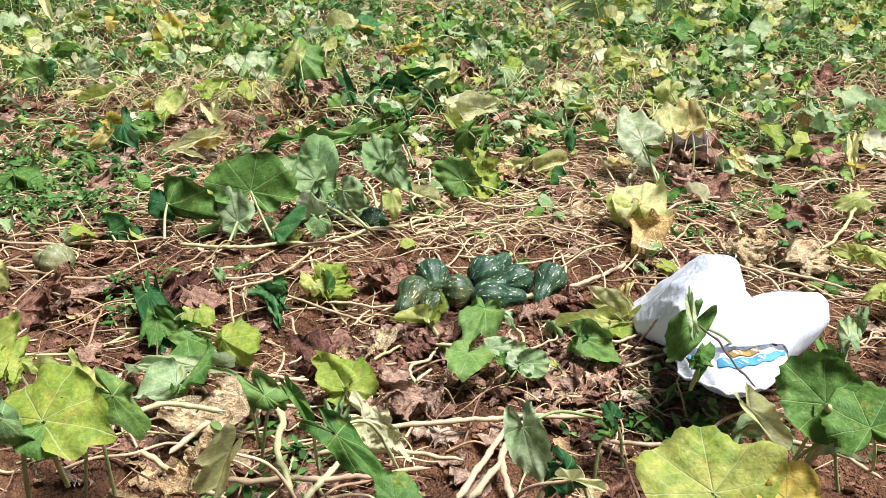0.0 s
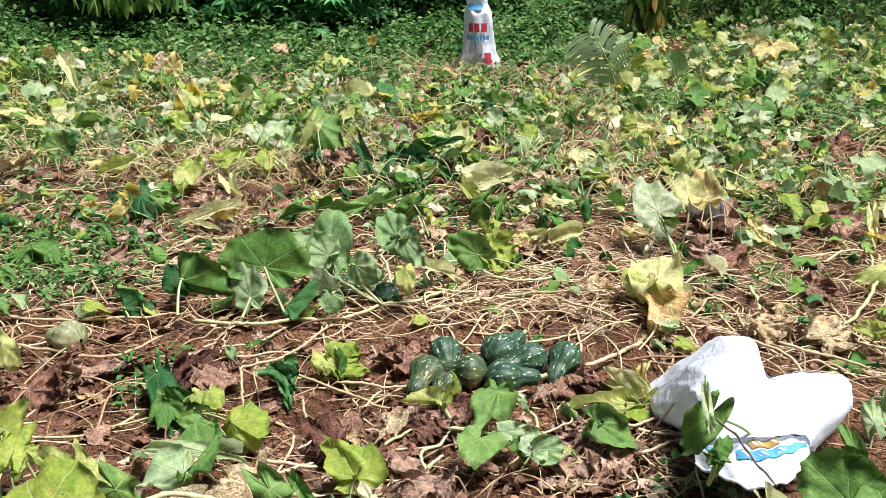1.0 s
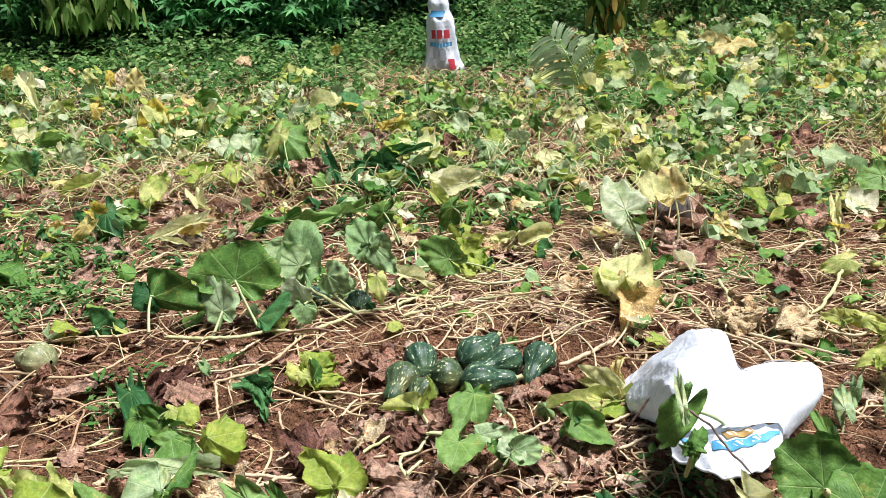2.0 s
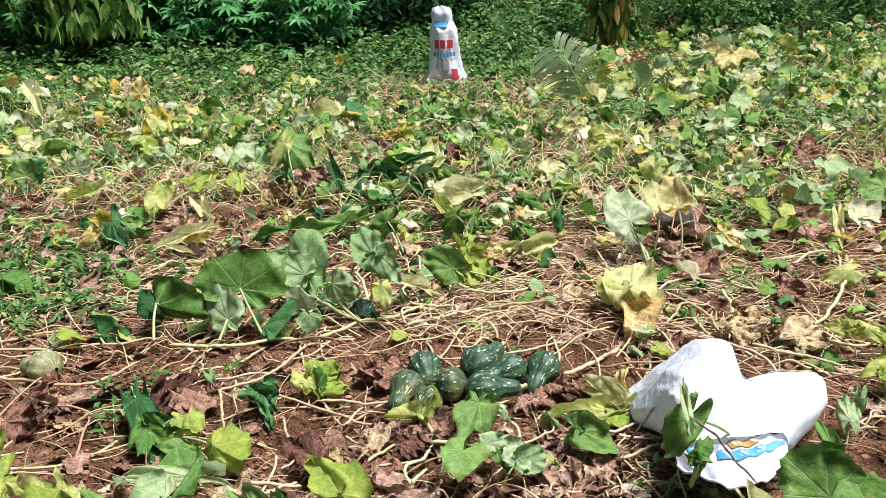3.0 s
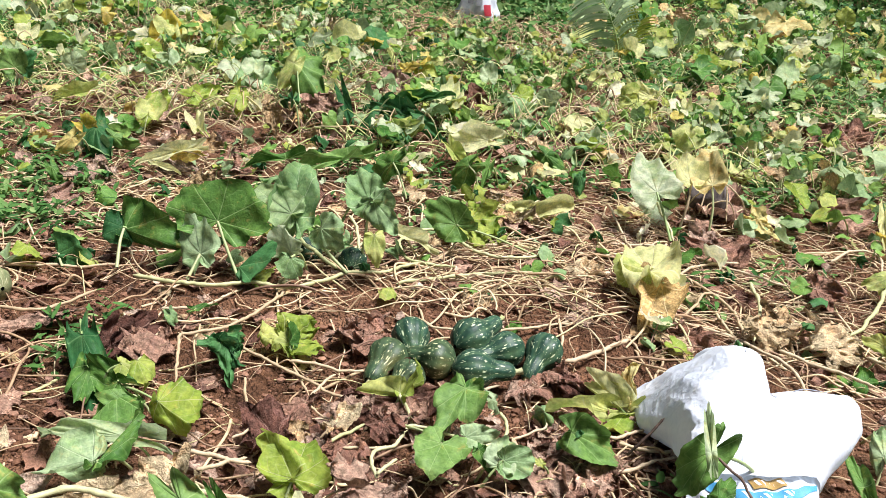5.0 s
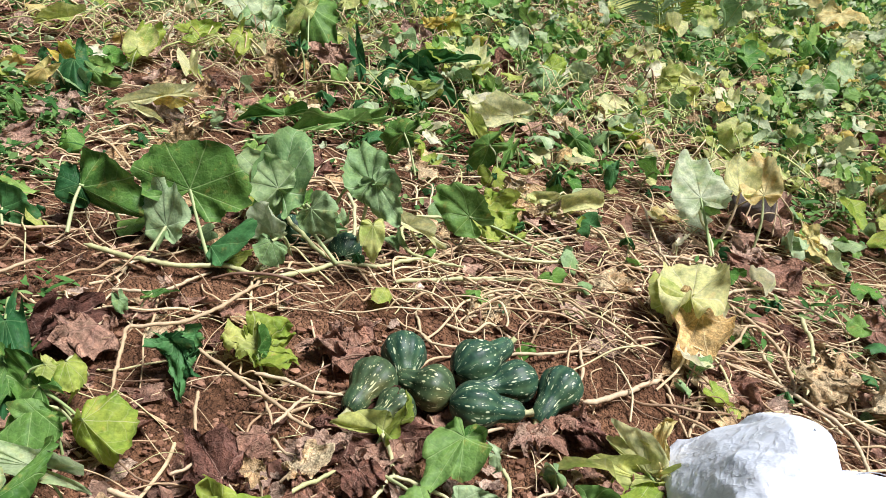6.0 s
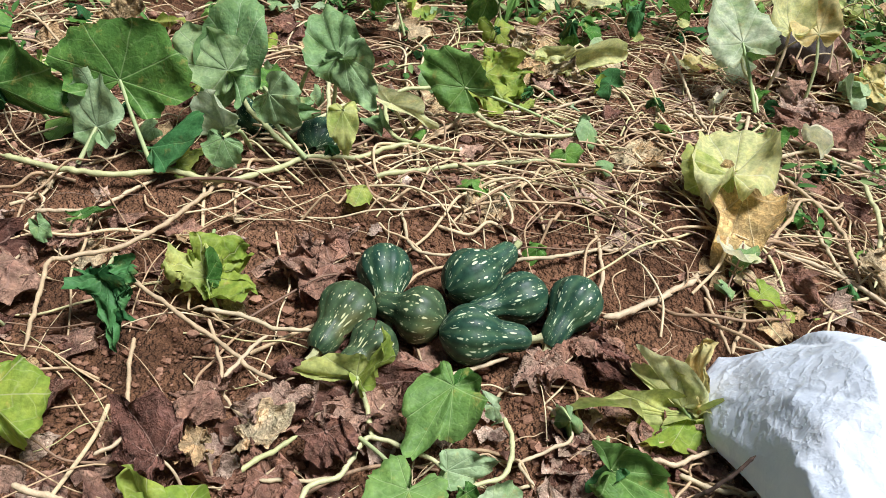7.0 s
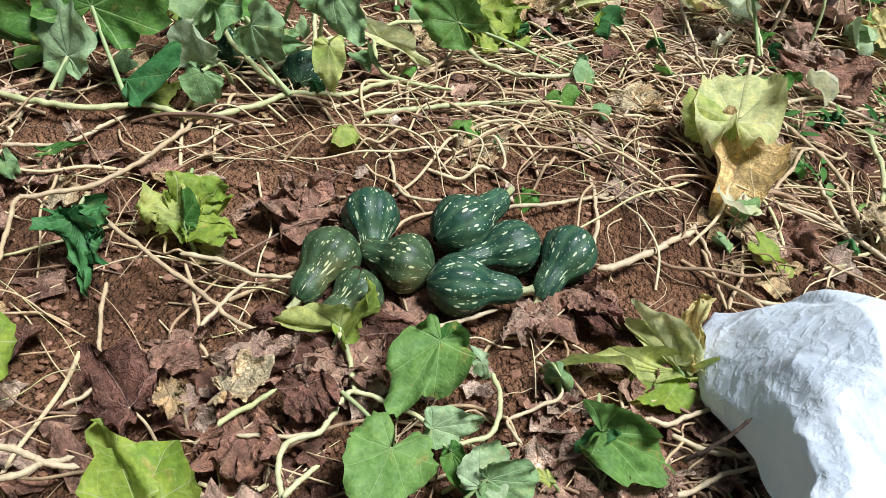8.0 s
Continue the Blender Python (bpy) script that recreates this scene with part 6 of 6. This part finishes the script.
for i in range(900):
    x, y = spot(1.0, 5.2)
    if noise.noise((x * 1.5, y * 1.5, 41)) < 0.08 or zone(x, y) > 0.75:
        continue
    drop_leaf(x, y, "brown", rng.uniform(.045, .09), rng.uniform(.01, .05), (-30, 30))
for i in range(170):
    x, y = (rng.normal(0.46, 0.14), rng.normal(-0.32, 0.14)) if i % 3 else (rng.normal(-0.30, 0.25), rng.normal(-0.46, 0.08))
    drop_leaf(x, y, "brown", rng.uniform(.025, .06), rng.uniform(.005, .02), (-35, 35))
# the same field goes on round about
def beside():
    while True:
        x, y = rng.uniform(-8, 8), rng.uniform(-4.5, 7.5)
        if abs(x) > 0.58 * (y + 2.4) + 0.5 + 0.1 * abs(y) and math.hypot(x - 0.27, y + 1.7) > 0.9:
            return x, y


for i in range(2600):
    x, y = beside()
    tone = rng.choice(["green", "grey", "lime", "pale", "tan", "brown"], p=[.30, .10, .16, .06, .12, .26])
    drop_leaf(x, y, tone, rng.choice([.04, .06, .09, .12]) * rng.uniform(.8, 1.25), rng.uniform(.01, .02 if tone in ("tan", "brown") else .12))
FIELD = {"green": "dense field of fresh green squash leaves", "dark": "limp dark green squash leaves", "grey": "grey-green squash leaves", "mint": "pale grey-green squash leaves seen from below", "lime": "yellow-green squash leaves", "yellow": "yellow dying squash leaves", "pale": "bleached cream squash leaves", "buff": "dead buff-yellow squash leaves", "tan": "dry tan squash leaves", "brown": "withered brown leaf litter"}
for k, b in fill.items():
    tagged(new("leaf_litter" if k in ("tan", "brown") else "squash_foliage", b.make("foliage", FILL[k])), FIELD[k], "foliage", kind="stuff")
tagged(new("leaf_stalks", stalks.make("leaf_stalks", plain("field stalk", [(0.0, (0.30, 0.38, 0.13)), (0.5, (0.45, 0.48, 0.22)), (1.0, (0.55, 0.50, 0.27))], 50, 0.6, True, 0.3, 0.001))), "pale green stalks of the squash field", "stalks", kind="stuff")

# low weeds between the vines
weeds = Batch()
sprig = [strip(0.030, 0.014, .25, 4), strip(0.045, 0.012, .3, 4), strip(0.022, 0.016, .2, 4)]
for i in range(15000):
    x, y = spot(0.1, 11.0)
    g = zone(x, y) * 0.8 + 0.45 * max(0, noise.noise((x * 1.4, y * 1.4, 21)) + 0.05) + (0.5 if y > 6.6 else 0)
    if rng.random() > g or clear(x, y) or y < 0.75 and x < 0.7:
        continue
    z = rough_ground(x, y)
    hgt = rng.uniform(.02, .09) * (1 if y < 3 else 1.5) * (1 + 1.4 * max(0, min(1, (y - 6) / 3)))
    for j in range(7 if y < 3 else 5):
        v, f = sprig[rng.integers(3)]
        p = (x + rng.normal(0, .022), y + rng.normal(0, .022), z + hgt * rng.uniform(.15, 1))
        weeds.add((v * rng.uniform(.8, 1.5) * (1 if y < 3 else 1.5)) @ aim(rng.uniform(0, 360), rng.uniform(-30, 50), rng.uniform(-30, 30)) + p, f)
for i in range(11000):
    x, y = rng.uniform(-7.0, 7.5), rng.uniform(4.8, 10.4)
    if rng.random() > weedy(x, y) * (0.7 + 0.9 * noise.noise((x * 1.3, y * 1.3, 17))) or math.hypot(x + 0.6, y - 6.0) < 0.55:
        continue
    hgt = rng.uniform(.10, .22) + 0.24 * max(0, min(2.4, y - 6.2)) * rng.uniform(.4, 1)
    for j in range(9 + int(hgt * 16)):
        v, f = sprig[rng.integers(3)]
        p = (x + rng.normal(0, .05), y + rng.normal(0, .05), hgt * rng.uniform(.1, 1))
        weeds.add((v * (1.5, 1, 1) * rng.uniform(1.3, 2.6)) @ aim(rng.uniform(0, 360), rng.uniform(-40, 40), rng.uniform(-40, 40)) + p, f)
PATCHES = ((-1.83, 0.77, .22, 150), (-1.75, 1.02, .25, 170), (-1.67, 0.43, .15, 60), (-1.46, 0.63, .16, 90), (-2.1, 1.06, .25, 140), (1.76, 2.5, .25, 60), (1.34, 1.88, .14, 30), (0.85, 0.71, .10, 15), (0.57, -0.5, .09, 30), (0.72, -0.5, .09, 40),
           (0.63, -0.6, .10, 30), (-0.90, -0.10, .08, 50), (-0.28, -0.80, .12, 50), (-2.74, 2.6, .35, 160), (-3.3, 3.05, .4, 180), (0.86, 4.4, .3, 120), (1.66, 4.95, .5, 200), (2.1, 4.1, .4, 150), (0.18, 1.72, .12, 40))
for cx, cy, rad, number in PATCHES:
    for i in range(number * 2 // 5):
        x, y = cx + rng.normal(0, rad), cy + rng.normal(0, rad * 0.8)
        z, hgt, big = rough_ground(x, y), rng.uniform(.02, .08), 1 + 0.22 * max(0, y)
        for j in range(6):
            v, f = sprig[rng.integers(3)]
            p = (x + rng.normal(0, .02), y + rng.normal(0, .02), z + hgt * rng.uniform(.15, 1) * big)
            weeds.add((v * rng.uniform(.7, 1.4) * big) @ aim(rng.uniform(0, 360), rng.uniform(-30, 50), rng.uniform(-30, 30)) + p, f)
tagged(new("weeds", weeds.make("weeds", far_leaf["weed"])), "low green weeds between the vines", "weeds", kind="stuff")

# withered stems, tangled over the soil
tangle, runners = Batch(), Batch()


def wisp(x, y, length, radius, lift, sides=5, n=9, kink=0.9, living=False):
    a = rng.uniform(0, 6.28) if rng.random() < .45 else rng.choice((0.0, 3.14)) + rng.normal(0, .5)
    px, py, pts = x, y, []
    m = 6
    for i in range(m):
        u = i / (m - 1)
        pts.append((px, py, rough_ground(px, py) + radius + lift * math.sin(math.pi * u) * rng.uniform(.3, 1)))
        a += rng.normal(0, kink) * 0.55
        px += math.cos(a) * length / m
        py += math.sin(a) * length / m
    v, f = tube(smooth_line(pts, n), radius, sides, radius * rng.uniform(.4, .9))
    (runners if living else tangle).add(v, f)


for i in range(8200):
    x, y = spot(-0.9, 3.0)
    if clear(x, y) and rng.random() < .93:
        continue
    k = 0.24 + 0.76 * math.exp(-((y - 1.0) / 0.7) ** 2) * (1 if x > -0.2 else 0.55)
    if y < -0.12 and x > 0.12:
        k *= 0.45
    if rng.random() > k:
        continue
    r = rng.choice([.0011, .0019, .0029, .0042], p=[.27, .31, .26, .16])
    wisp(x, y, rng.uniform(.12, .55), r, rng.uniform(.012, .06), 6 if y < 0.9 else 5, 20 if y < 0.9 else 12, rng.choice((0.35, 0.6, 0.95)))
for i in range(8500):
    x, y = spot(2.0, 7.6)
    if rng.random() > 1.0 - 0.75 * zone(x, y):
        continue
    wisp(x, y, rng.uniform(.15, .6), rng.uniform(.002, .0048), rng.uniform(.03, .20), 4, 9, 0.9, rng.random() < 0.25 + 0.5 * zone(x, y))
for i in range(2200):
    x, y = beside()
    wisp(x, y, rng.uniform(.2, .7), rng.uniform(.0022, .004), rng.uniform(.02, .07), 4, 9)
for i in range(130):
    x, y = rng.normal(0.50, 0.16), rng.normal(-0.36, 0.14)
    wisp(x, y, rng.uniform(.08, .30), rng.choice([.0012, .002, .0034]), rng.uniform(.01, .04), 6, 16, rng.choice((0.4, 0.9)))
living_stem = plain("field runner", [(0.0, (0.26, 0.36, 0.09)), (0.5, (0.44, 0.50, 0.17)), (1.0, (0.62, 0.63, 0.28))], 50, 0.6, True, 0.3, 0.001)
tagged(new("living_runners", runners.make("living_runners", living_stem)), "pale green runners threading the squash field", "vines", kind="stuff")
tagged(new("withered_vines", tangle.make("withered_vines", straw)), "tangle of dry straw-coloured squash vines", "vines", kind="stuff")

# clods and crumbs of soil
clods = Batch()
bm = bmesh.new()
bmesh.ops.create_icosphere(bm, subdivisions=1, radius=1)
bm.verts.ensure_lookup_table()
iv = np.array([v.co for v in bm.verts])
jf = np.array([[v.index for v in f.verts] for f in bm.faces])
bm.free()
for i in range(24000):
    x, y = spot(-0.8, 0.65) if i < 19000 else spot(0.6, 2.0)
    if noise.noise((x * 2.2, y * 2.2, 31)) < rng.uniform(-.5, .2):
        continue
    r = rng.choice([.0022, .0038, .0062, .0105], p=[.40, .36, .19, .05])
    clods.add(iv * r * rng.uniform(.7, 1.3, (12, 1)) * (1.2, 1, .8) + (x, y, rough_ground(x, y) + r * .35), jf)
tagged(new("soil_crumbs", clods.make("soil_crumbs", clod_mat, False)), "loose crumbs and clods of red-brown soil", "soil", kind="stuff")
